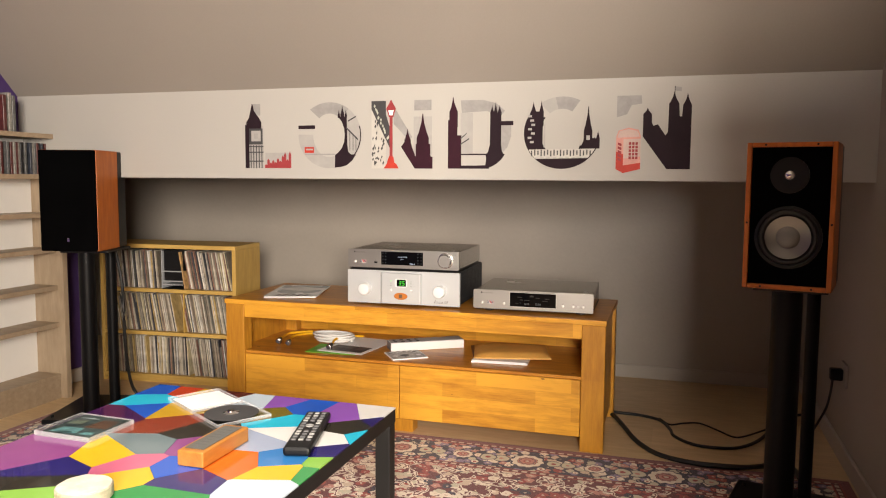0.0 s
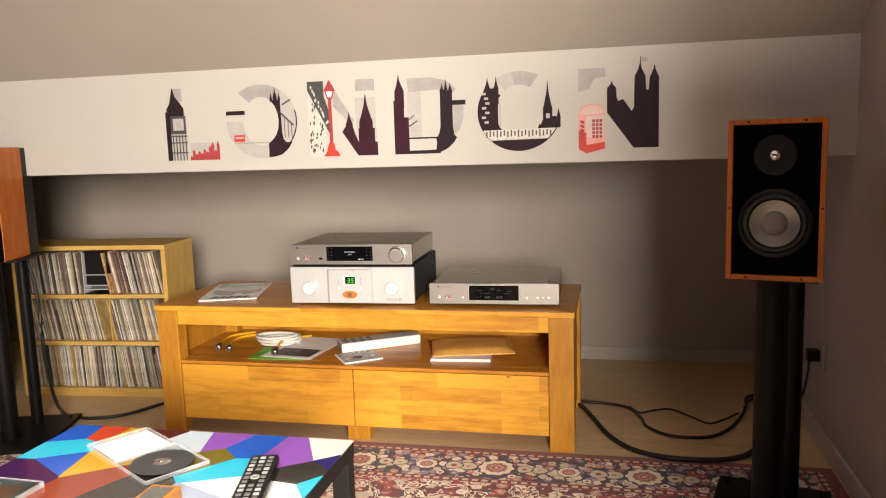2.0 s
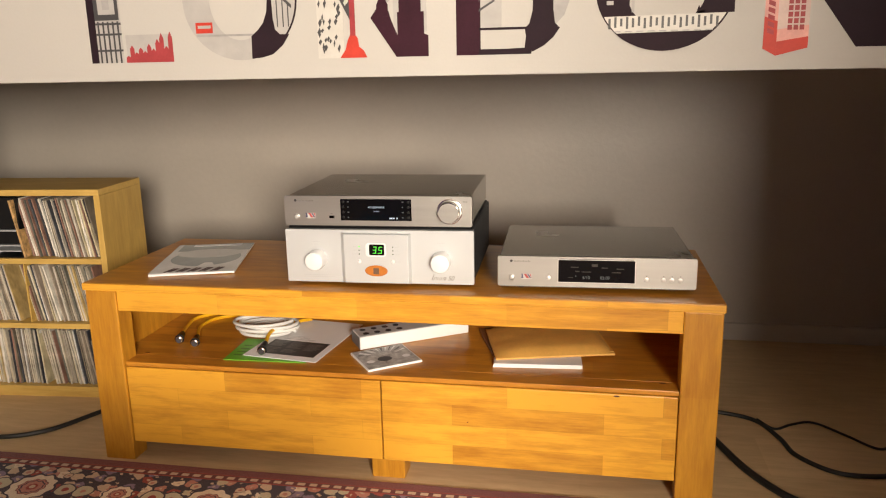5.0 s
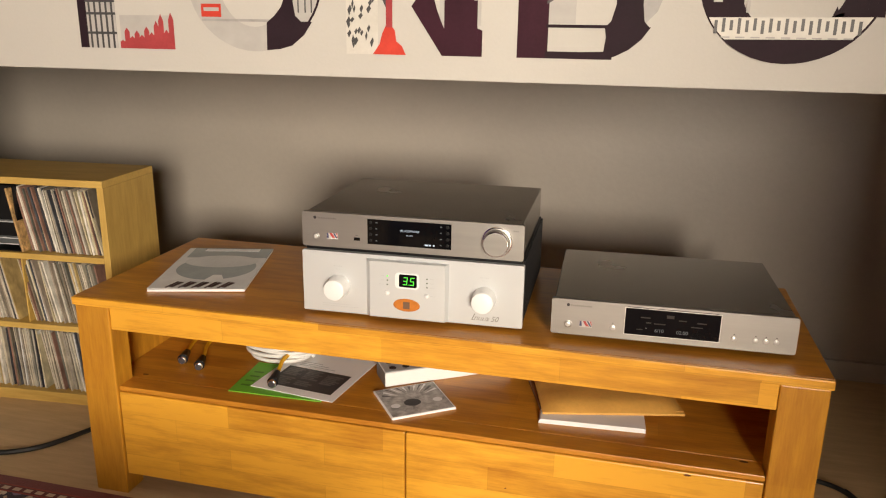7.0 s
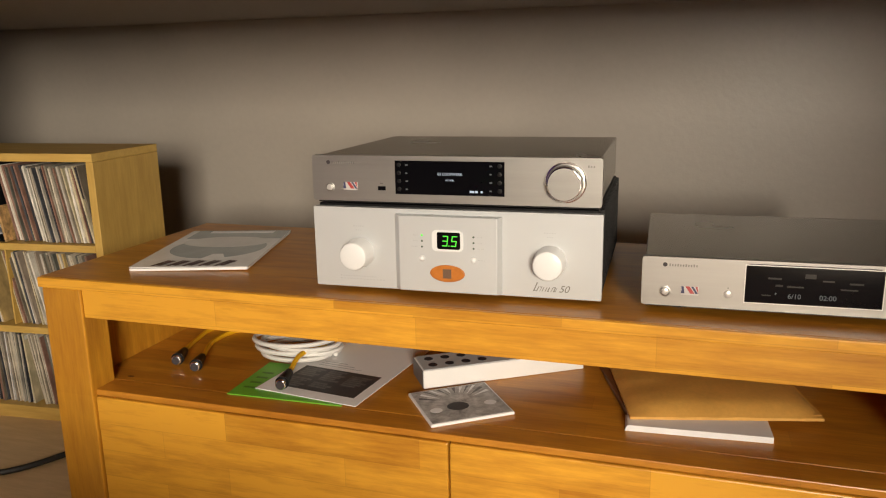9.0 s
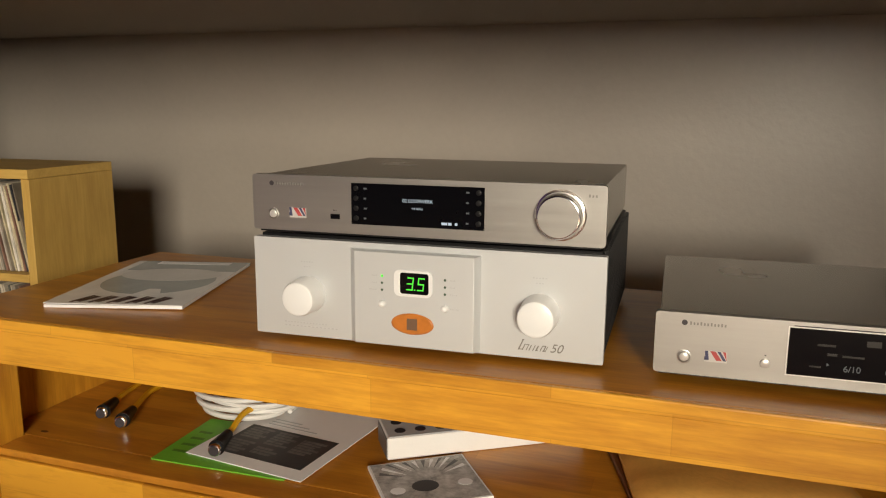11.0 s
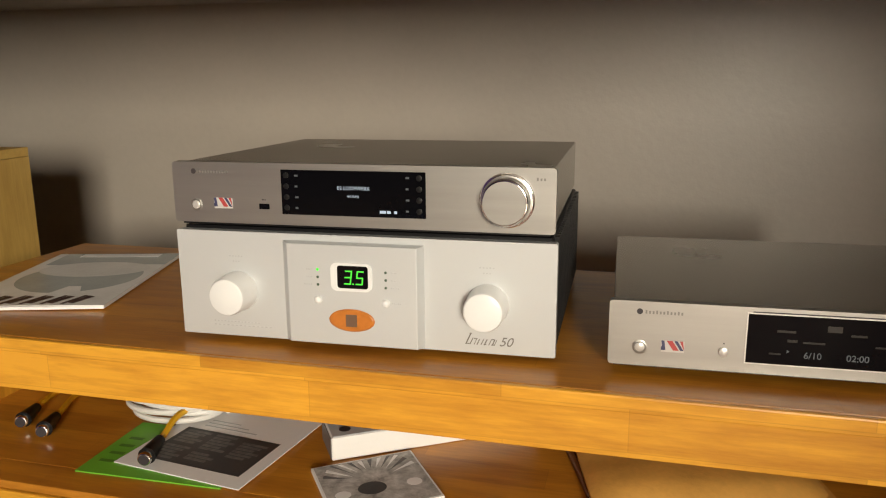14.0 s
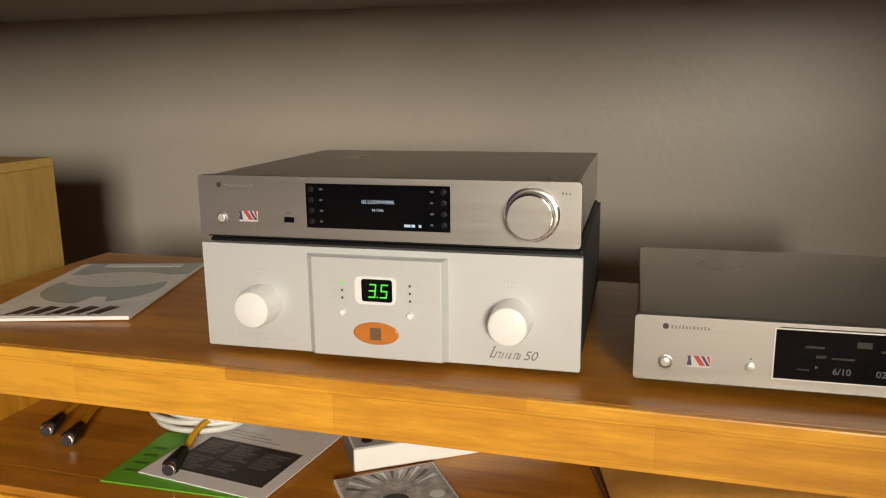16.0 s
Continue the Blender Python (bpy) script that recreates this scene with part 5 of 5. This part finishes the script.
a.rect("lamp_post", 0.297, 0.342, 0.18, 0.78, REDM, 4)
a.shape("lantern", [(0.285, 0.76), (0.355, 0.76), (0.39, 0.87), (0.25, 0.87)], REDM, 4)
a.shape("lantern_glass", [(0.295, 0.785), (0.345, 0.785), (0.365, 0.86), (0.275, 0.86)], PAPER, 5)
a.shape("lantern_cap", [(0.235, 0.87), (0.405, 0.87), (0.345, 0.97), (0.325, 1.01), (0.315, 1.01), (0.295, 0.97)], REDM, 4)
a.shape("roof_mass", [(0.48, 0.32), (0.70, 0.0), (0.98, 0.0), (0.98, 0.17), (0.90, 0.20), (0.72, 0.16), (0.66, 0.30), (0.64, 0.37), (0.58, 0.40), (0.54, 0.40)], INKP, 2)
a.tower("church", 0.535, 0.635, 0.33, 0.42, 0.58, INKP, 3)
a.tower("spire", 0.73, 0.92, 0.14, 0.45, 0.80, INKP, 3)
a.rect("spire_foot", 0.715, 0.945, 0.10, 0.36, INKP, 3)

a = Letter(-0.701, -0.480, "wall sticker letter D drawn as dark towers and a bridge")
a.shape("sky", [(0.20, 0.98), (0.55, 0.98), (0.76, 0.93), (0.90, 0.82), (0.83, 0.74), (0.62, 0.82), (0.22, 0.80)], CLOUD, 1)
a.rect("haze", 0.20, 0.40, 0.22, 0.80, MIST, 1)
a.shape("right_haze", [(0.84, 0.20), (0.94, 0.30), (1.0, 0.46), (1.0, 0.62), (0.84, 0.62)], CLOUD, 1)
a.rect("tower_block", 0.0, 0.15, 0.0, 0.70, INKP, 2)
a.rect("tower_block", 0.14, 0.215, 0.0, 0.48, INKP, 2)
a.tower("spire", 0.02, 0.155, 0.60, 0.82, 1.03, INKP, 3, 0.45)
a.rect("deck", 0.20, 0.66, 0.195, 0.215, INKD, 2)
a.rect("deck_foot", 0.20, 0.66, 0.0, 0.045, INKD, 2)
a.shape("chain", [(0.20, 0.34), (0.34, 0.42), (0.34, 0.44), (0.20, 0.36)], GREY_D, 2)
a.shape("chain", [(0.20, 0.42), (0.30, 0.50), (0.30, 0.515), (0.20, 0.44)], GREY_D, 2)
a.shape("bridge_tower", [(0.62, 0.10), (0.90, 0.20), (0.86, 0.24), (0.845, 0.34), (0.843, 0.78), (0.672, 0.78), (0.668, 0.34), (0.64, 0.24), (0.60, 0.20)], INKD, 2)
for u, t in ((0.670, 0.90), (0.725, 0.95), (0.787, 0.90)):
    a.tower("pinnacle", u, u + 0.06, 0.76, 0.80, t, INKD, 3)
a.shape("bowl", [(0.45, 0.0), (0.58, 0.0), (0.68, 0.022), (0.77, 0.065), (0.85, 0.13), (0.905, 0.205), (0.62, 0.20), (0.60, 0.05), (0.45, 0.045)], INKD, 2)
a.rect("sign_bar", 0.84, 1.03, 0.615, 0.675, INKD, 2)

a = Letter(-0.437, -0.185, "wall sticker letter O drawn as a riverside palace and clock tower")
a.ring("sky", 100, 125, MIST, 1, 0.56, 0.66)
a.ring("sky", 62, 100, CLOUD, 1, 0.56, 0.66)
a.ring("left_mass", 140, 236, INKD, 2, 0.56, 0.66, 0.80)
a.rect("tower", 0.16, 0.25, 0.30, 0.80, INKD, 3)
a.tower("pinnacle", 0.08, 0.17, 0.60, 0.78, 0.93, INKD, 3)
a.tower("pinnacle", 0.20, 0.26, 0.60, 0.80, 0.95, INKD, 3)
for i in range(7):
    u, v = 0.05 + 0.05 * rr.random(), 0.36 + 0.06 * i
    a.rect("window", u, u + 0.05, v, v + 0.03, MIST, 4)
a.rect("window", 0.265, 0.285, 0.30, 0.62, MIST, 4)
a.ring("right_mass", 296, 350, INKD, 2, 0.60, 0.66, 0.44)
a.skyline("roofline", 0.72, 0.99, 0.28, [0.34, 0.40, 0.46, 0.40, 0.44, 0.52], INKD, 3)
a.tower("clock_tower", 0.785, 0.895, 0.28, 0.52, 0.86, INKD, 3)
a.rect("clock", 0.82, 0.865, 0.40, 0.46, MIST, 4)
def oval(v, side):
    return 0.5 + side * 0.5 * math.sqrt(max(0.0, 1 - ((v - 0.5) / 0.5) ** 2))


vs = [0.12 + 0.03 * i for i in range(6)]
a.shape("colonnade", [(oval(v, -1) + 0.01, v) for v in vs[::-1]] + [(oval(v, 1) - 0.01, v + 0.01) for v in vs], VINYL_W, 4)
for i in range(19):
    u = 0.10 + i * 0.0425
    a.rect("column_gap", u, u + 0.017, 0.175 + 0.01 * (i % 3), 0.255 + 0.012 * (i % 2), GREY_D, 5)
for i in range(9):
    u = 0.14 + i * 0.082
    a.rect("column_gap", u, u + 0.05, 0.150, 0.158, CLOUD, 5)
a.shape("bowl", [(oval(v, -1), v) for v in (0.14, 0.10, 0.065, 0.035, 0.015, 0.004)] + [(0.5, 0.0)] + [(oval(v, 1), v) for v in (0.004, 0.015, 0.035, 0.065, 0.10, 0.15)], INKD, 6)

a = Letter(-0.135, 0.094, "wall sticker letter N drawn as towers and a phone box")
a.shape("cloud", [(0.0, 0.70), (0.14, 0.74), (0.20, 0.86), (0.34, 0.88), (0.33, 0.99), (0.0, 0.99)], CLOUD, 1)
a.shape("tower_mass", [(0.36, 0.44), (0.69, 0.0), (1.0, 0.0), (1.0, 0.84), (0.885, 0.84), (0.875, 0.70), (0.845, 0.70), (0.835, 0.86), (0.70, 0.86), (0.695, 0.50), (0.665, 0.45), (0.56, 0.60), (0.50, 0.58), (0.48, 0.62), (0.475, 0.74), (0.36, 0.74)], INKD, 2)
a.tower("roof", 0.36, 0.475, 0.70, 0.74, 0.82, INKD, 3)
a.tower("roof", 0.70, 0.835, 0.82, 0.87, 1.03, INKD, 3)
a.tower("roof", 0.885, 1.0, 0.80, 0.85, 1.00, INKD, 3)
a.shape("flag", [(0.775, 1.04), (0.86, 1.03), (0.86, 1.085), (0.775, 1.095)], CLOUD, 2)
a.rect("flag_pole", 0.768, 0.776, 1.0, 1.10, INKD, 3)
a.shape("booth_top", [(0.0, 0.44), (0.03, 0.52), (0.17, 0.56), (0.30, 0.53), (0.335, 0.45), (0.335, 0.41), (0.0, 0.40)], ROSEV, 3)
a.shape("booth_crown", [(0.02, 0.455), (0.05, 0.515), (0.17, 0.54), (0.285, 0.515), (0.315, 0.46), (0.315, 0.435), (0.02, 0.425)], PINKV, 4)
a.shape("booth_side", [(0.0, 0.0), (0.10, -0.055), (0.10, 0.41), (0.0, 0.41)], ROSEV, 2)
a.shape("booth_side_foot", [(0.0, 0.0), (0.10, -0.055), (0.10, 0.20), (0.0, 0.24)], REDV, 3)
for j in range(5):
    a.shape("booth_side_pane", [(0.025, 0.12 + j * 0.052), (0.075, 0.10 + j * 0.052), (0.075, 0.135 + j * 0.052), (0.025, 0.155 + j * 0.052)], REDM, 4)
a.shape("booth_front", [(0.10, -0.055), (0.335, 0.0), (0.335, 0.42), (0.10, 0.42)], PINKV, 2)
a.shape("booth_foot", [(0.10, -0.055), (0.335, 0.0), (0.335, 0.085), (0.10, 0.05)], REDV, 4)
a.shape("booth_waist", [(0.10, 0.05), (0.335, 0.085), (0.335, 0.17), (0.10, 0.14)], ROSEV, 3)
for i in range(3):
    for j in range(5):
        a.rect("booth_pane", 0.175 + i * 0.045, 0.208 + i * 0.045, 0.135 + j * 0.048, 0.172 + j * 0.048, REDM, 5)

# ---- magazine on the bench ----
BT = BH + 0.0005
mag = thing("magazine", -1.438, 2.560, BT, 15.0, "silver-grey brochure with a dark red title, lying on the bench", "magazine")
bm = box(-0.104, 0.104, -0.157, 0.157, 0.0, 0.0042)
for v in bm.verts:
    v.co.z += 0.002 * (v.co.x > 0)
part("page_block", bm, PAPER, mag)
COVER = plain("silver_grey_cover", (0.84, 0.85, 0.85), 0.20, var=0.10, scale=9, fine=80)
HAZE = plain("grey_green_print", (0.40, 0.45, 0.46), 0.20, var=0.12, scale=16)
PALE = plain("pale_silver_print", (0.74, 0.76, 0.76), 0.20, var=0.12, scale=14)
TITLE = plain("dark_red_title", (0.045, 0.012, 0.012), 0.4)
cov = part("cover", box(-0.1045, 0.1045, -0.1575, 0.1575, 0.0064, 0.0072), COVER, mag, "glossy silver-grey cover")
part("picture", box(-0.090, 0.1040, 0.075, 0.1570, 0.00725, 0.00735), HAZE, cov, "grey-green picture ground")


def disc(rx, ry, cx, cy):
    return [(cx + rx * math.cos(i * math.pi / 24), cy + ry * math.sin(i * math.pi / 24)) for i in range(48)]


part("picture", poly(disc(0.090, 0.090, 0.004, -0.005), 0.0074, 0.00745), HAZE, cov, "grey-green round picture")
part("picture", poly(disc(0.086, 0.048, 0.004, 0.045), 0.0075, 0.00755), PALE, cov, "pale oval picture")
part("picture", poly([(0.000, -0.098), (0.045, -0.098), (0.030, -0.060), (0.012, -0.060)], 0.0076, 0.00765), COVER, cov)
part("margin", box(-0.1045, 0.1045, -0.1575, -0.100, 0.00725, 0.00735), COVER, cov)
part("header", box(-0.060, 0.074, 0.130, 0.152, 0.0076, 0.0078), PAPER, cov, "white header strip")


def title_stroke(x0, y0, x1, y1, w=0.0055):
    """One plain slanted bar of the title."""
    d = Vector((x1 - x0, y1 - y0)).normalized() * w / 2
    n = Vector((-d.y, d.x))
    a, b = Vector((x0, y0)) - d, Vector((x1, y1)) + d
    part("title_bar", poly([tuple(a + n), tuple(a - n), tuple(b - n), tuple(b + n)], 0.0078, 0.0080), TITLE, cov)


for x in (-0.066, -0.038, -0.010, 0.018, 0.046):
    title_stroke(x, -0.149, x + 0.014, -0.113)
    title_stroke(x + 0.011, -0.143, x + 0.022, -0.119, 0.010)

# ---- things on the bench shelf ----
SZ = BS + 0.0005
GREEN = plain("leaf_green_card", (0.14, 0.42, 0.035), 0.45, var=0.12)
g = thing("green_booklet", -1.208, 2.443, SZ, 1.5, "leaf green booklet under a sheet on the bench shelf", "booklet")
part("cover", box(-0.105, 0.105, -0.074, 0.074, 0.0, 0.002), GREEN, g)
for i in range(4):
    part("marking", box(-0.092, -0.070, -0.045 + i * 0.022, -0.038 + i * 0.022, 0.0021, 0.0023), plain("green_print", (0.07, 0.20, 0.02), 0.5), g)
sh = thing("printed_sheet", -1.1626, 2.467, SZ + 0.0025, -7.0, "white printed sheet with a dark text block", "paper")
bm = box(-0.102, 0.098, -0.084, 0.205, 0.0, 0.0012)
part("sheet", bm, PAPER, sh)
blk = part("text_block", box(-0.079, 0.079, -0.058, 0.038, 0.0013, 0.0016), GREY_D, sh, "dark grey block")
TXT = plain("mid_grey_print", (0.115, 0.115, 0.115), 0.5, var=0.5, scale=160)
for c, rows in enumerate((11, 10, 7)):
    for k in range(rows):
        if (c, k) in ((0, 5), (1, 6), (2, 0)):
            continue
        x0 = -0.072 + c * 0.050
        part("text_line", box(x0, x0 + 0.041 - 0.006 * ((k * 7 + c) % 3), 0.0265 - k * 0.0078, 0.0322 - k * 0.0078, 0.0017, 0.0018), TXT, blk)
for k in range(3):
    part("text_line", box(-0.06, 0.03 - 0.02 * k, 0.050 + k * 0.009, 0.0525 + k * 0.009, 0.0013, 0.0015), GREY_L, sh)

CABLE_Y = plain("yellow_cable", (0.82, 0.46, 0.015), 0.45, var=0.1)
CABLE_W = plain("white_cable", (0.72, 0.72, 0.70), 0.45, var=0.06)


def xlr(tip, tail, rest, label):
    """A plug from tip to tail, and its cable on through the rest of the points."""
    tip, tail = Vector(tip), Vector(tail)
    d = (tail - tip).normalized()
    t = thing("audio_cable", 0, 0, 0, 0, label, "cable", "audio cables on the shelf")
    part("shell", rod(tip, tip + d * 0.010, 0.0092, 20, None, None, 0.002), CHROME, t, "bright metal shell", True)
    part("face", rod(tip - d * 0.0006, tip + d * 0.001, 0.0074, 16), INK, t)
    part("grip", rod(tip + d * 0.0102, tip + d * 0.054, 0.0118, 20, 0.0072), BLACK, t, "black plug body", True)
    tube("cable", [tip + d * 0.050, tip + d * 0.07, *rest], 0.0048, CABLE_Y, t, "yellow cable")


ZP = SZ + 0.0126
xlr((-1.475, 2.450, ZP), (-1.505, 2.540, ZP), [(-1.520, 2.58, SZ + 0.006), (-1.53, 2.66, SZ + 0.004), (-1.46, 2.73, SZ + 0.004)], "yellow audio cable with a bare plug on the shelf")
xlr((-1.421, 2.431, ZP), (-1.459, 2.535, ZP), [(-1.480, 2.58, SZ + 0.006), (-1.47, 2.66, SZ + 0.004), (-1.38, 2.72, SZ + 0.004)], "yellow audio cable with a bare plug on the shelf")
xlr((-1.219, 2.385, ZP + 0.006), (-1.240, 2.480, ZP + 0.010), [(-1.241, 2.50, ZP + 0.016), (-1.230, 2.57, ZP + 0.014), (-1.19, 2.66, ZP)], "yellow audio cable with its plug on the printed sheet")
coil = thing("coiled_cable", -1.280, 2.565, SZ + 0.0038, 0, "coiled white cable lying on the bench shelf", "cable")
pts = []
for i in range(61):
    an = i / 60 * 2 * math.pi * 5
    rr2 = 1.0 + 0.13 * math.sin(i * 0.83)
    pts.append((0.078 * rr2 * math.cos(an), 0.055 * rr2 * math.sin(an), 0.0065 + 0.0058 * (i / 12)))
tube("cable", pts, 0.0044, CABLE_W, coil, "", 7, 4)
wb = thing("white_box", -0.993, 2.474, SZ, 33.5, "white oblong plastic box with a dotted top", "box")
part("body", box(0.0, 0.300, 0.0, 0.072, 0.0, 0.033, 0.002), plain("white_plastic", (0.80, 0.80, 0.79), 0.4, var=0.03), wb)
part("plate", box(0.002, 0.298, 0.002, 0.070, 0.0332, 0.0345, 0.0006, 1), GREY_L, wb, "grey top plate")
part("plate", box(-0.0012, -0.0002, 0.002, 0.070, 0.002, 0.032), plain("grey_end_plate", (0.16, 0.16, 0.165), 0.4, var=0.2, scale=60), wb, "grey end plate")
for i in range(4):
    for j in range(2):
        part("dot", rod((0.022 + i * 0.030, 0.020 + j * 0.030, 0.0346), (0.022 + i * 0.030, 0.020 + j * 0.030, 0.0352), 0.0080, 18), INK, wb, "dark dot")
cdc = thing("card_sleeve", -0.916, 2.430, SZ, 36.0, "black and white engraved card sleeve on the shelf", "sleeve")
part("sleeve", box(-0.069, 0.069, -0.064, 0.064, 0.0, 0.005, 0.0006, 1), PAPER, cdc)
part("print", box(-0.066, 0.066, -0.061, 0.061, 0.0051, 0.0054), PRINT_G, cdc, "grey engraved print")
part("portrait", poly([(-0.008 + 0.018 * math.cos(i * math.pi / 16), -0.014 + 0.015 * math.sin(i * math.pi / 16)) for i in range(32)], 0.0055, 0.0057), GREY_D, cdc, "dark oval")
for u in (-1, 1):
    part("medallion", poly([(u * 0.046 + 0.010 * math.cos(i * math.pi / 12), -0.018 + 0.009 * math.sin(i * math.pi / 12)) for i in range(24)], 0.0055, 0.0057), PAPER, cdc)
for i in range(12):
    an = radians(20 + i * 12.5)
    pt = [(0.03 * math.cos(an), 0.005 + 0.03 * math.sin(an)), (0.064 * math.cos(an - 0.05), min(0.058, 0.005 + 0.075 * math.sin(an - 0.05))), (0.064 * math.cos(an + 0.05), min(0.058, 0.005 + 0.075 * math.sin(an + 0.05)))]
    part("ray", poly(pt, 0.0055, 0.0057), KEY if i % 2 else PAPER, cdc)
ps = thing("paper_stack", -0.5525, 2.489, SZ, 3.9, "small stack of white sheets under a padded envelope", "paper")
for i in range(4):
    part("sheet", box(-0.104 + 0.001 * i, 0.104, -0.074, 0.074 - 0.001 * i, i * 0.0024, i * 0.0024 + 0.0022), PAPER, ps)
MANILA = plain("manila_paper", (0.68, 0.37, 0.085), 0.6, var=0.18, scale=14, fine=140, relief=0.2)
ev = thing("padded_envelope", -0.532, 2.563, SZ + 0.0100, 14.0, "brown padded envelope lying on white sheets", "envelope")
bm = bmesh.new()
bmesh.ops.create_grid(bm, x_segments=18, y_segments=12, size=1.0)
top_v = bm.verts[:]
for v in top_v:
    u, w = v.co.x, v.co.y
    v.co = Vector((u * 0.143, w * 0.105, 0.005 + 0.017 * max(0, (1 - u ** 4) * (1 - w ** 4)) ** 0.5 + 0.002 * noise.noise(Vector((u * 3, w * 3, 1)))))
res = bmesh.ops.extrude_face_region(bm, geom=bm.faces[:])
for v in res["geom"]:
    if isinstance(v, bmesh.types.BMVert):
        v.co.z = 0.0006
part("body", bm, MANILA, ev, "", True)
part("flap", box(0.120, 0.1425, -0.098, 0.098, 0.0070, 0.0078), MANILA, ev)
bk = thing("brown_booklet", -0.666, 2.560, SZ, 18.0, "dark brown booklet beside the padded envelope", "booklet")
part("cover", box(-0.020, 0.020, -0.105, 0.105, 0.0, 0.009, 0.001, 1), plain("dark_brown_card", (0.16, 0.055, 0.015), 0.5, var=0.15), bk)

# ---- cables and plug ----
def loose(label, pts, r):
    t = thing("power_cable", 0, 0, 0, 0, label, "cable", "cables on the floor")
    tube("cable", pts, r, RUBBER, t, "", 8)
    return t


loose("thick black cable curving over the floor", [(-0.24, 2.80, 0.011), (-0.165, 2.755, 0.011), (-0.115, 2.64, 0.010), (-0.06, 2.48, 0.010), (0.0, 2.375, 0.010), (0.06, 2.325, 0.010), (0.13, 2.290, 0.014), (0.20, 2.278, 0.017), (0.29, 2.290, 0.017), (0.36, 2.345, 0.010), (0.41, 2.40, 0.010), (0.44, 2.28, 0.03), (0.435, 2.12, 0.06)], 0.0085)
loose("black cable curving over the floor", [(-0.24, 2.83, 0.008), (-0.15, 2.795, 0.008), (-0.06, 2.785, 0.008), (0.02, 2.748, 0.007), (0.060, 2.65, 0.007), (0.076, 2.57, 0.007), (0.13, 2.505, 0.007), (0.19, 2.485, 0.007), (0.284, 2.505, 0.007), (0.36, 2.60, 0.007), (0.42, 2.75, 0.007), (0.46, 2.89, 0.007), (0.545, 2.985, 0.007), (0.59, 3.00, 0.007)], 0.0058)
loose("thin black cable on the floor", [(0.02, 2.740, 0.016), (0.06, 2.712, 0.004), (0.11, 2.745, 0.004), (0.169, 2.764, 0.004), (0.23, 2.70, 0.004), (0.285, 2.635, 0.004), (0.33, 2.66, 0.005), (0.40, 2.72, 0.016)], 0.0034)
loose("black cable with a connector on the floor", [(0.43, 2.78, 0.016), (0.445, 2.86, 0.006), (0.455, 2.92, 0.006), (0.48, 2.955, 0.006), (0.545, 2.995, 0.008)], 0.0048)
loose("black loudspeaker cable hanging behind the stand", [(-2.115, 2.264, 0.70), (-2.10, 2.296, 0.50), (-2.098, 2.30, 0.28), (-2.13, 2.36, 0.10), (-2.12, 2.385, 0.022), (-2.06, 2.370, 0.008), (-1.96, 2.366, 0.009), (-1.87, 2.425, 0.007), (-1.80, 2.55, 0.007), (-1.73, 2.68, 0.007), (-1.70, 2.88, 0.007)], 0.0065)
sk = thing("wall_socket", XR, 2.520, 0.292, 0, "painted wall socket holding a black plug", "socket")
part("plate", box(-0.010, -0.0002, -0.040, 0.040, -0.040, 0.040, 0.003), WALL, sk, "painted socket plate")
part("plug", box(-0.050, -0.0102, -0.017, 0.017, -0.020, 0.020, 0.006, 3), BLACK, sk, "black plug")
tube("cord", [(-0.040, 0.0, -0.018), (-0.046, -0.01, -0.06), (-0.060, -0.03, -0.11), (-0.095, -0.09, -0.15), (-0.14, -0.20, -0.18), (-0.165, -0.31, -0.26), (-0.17, -0.34, -0.268)], 0.0042, RUBBER, sk, "black cord")
fr = thing("picture_frame", XR, 1.86, 0.90, 0, "small dark picture frame on the gable wall", "picture")
part("frame", box(-0.016, -0.0002, -0.085, 0.040, -0.02, 0.14, 0.002), BLACK, fr)
part("mount", box(-0.0172, -0.0162, -0.068, 0.023, -0.003, 0.123), PAPER, fr, "pale mount")
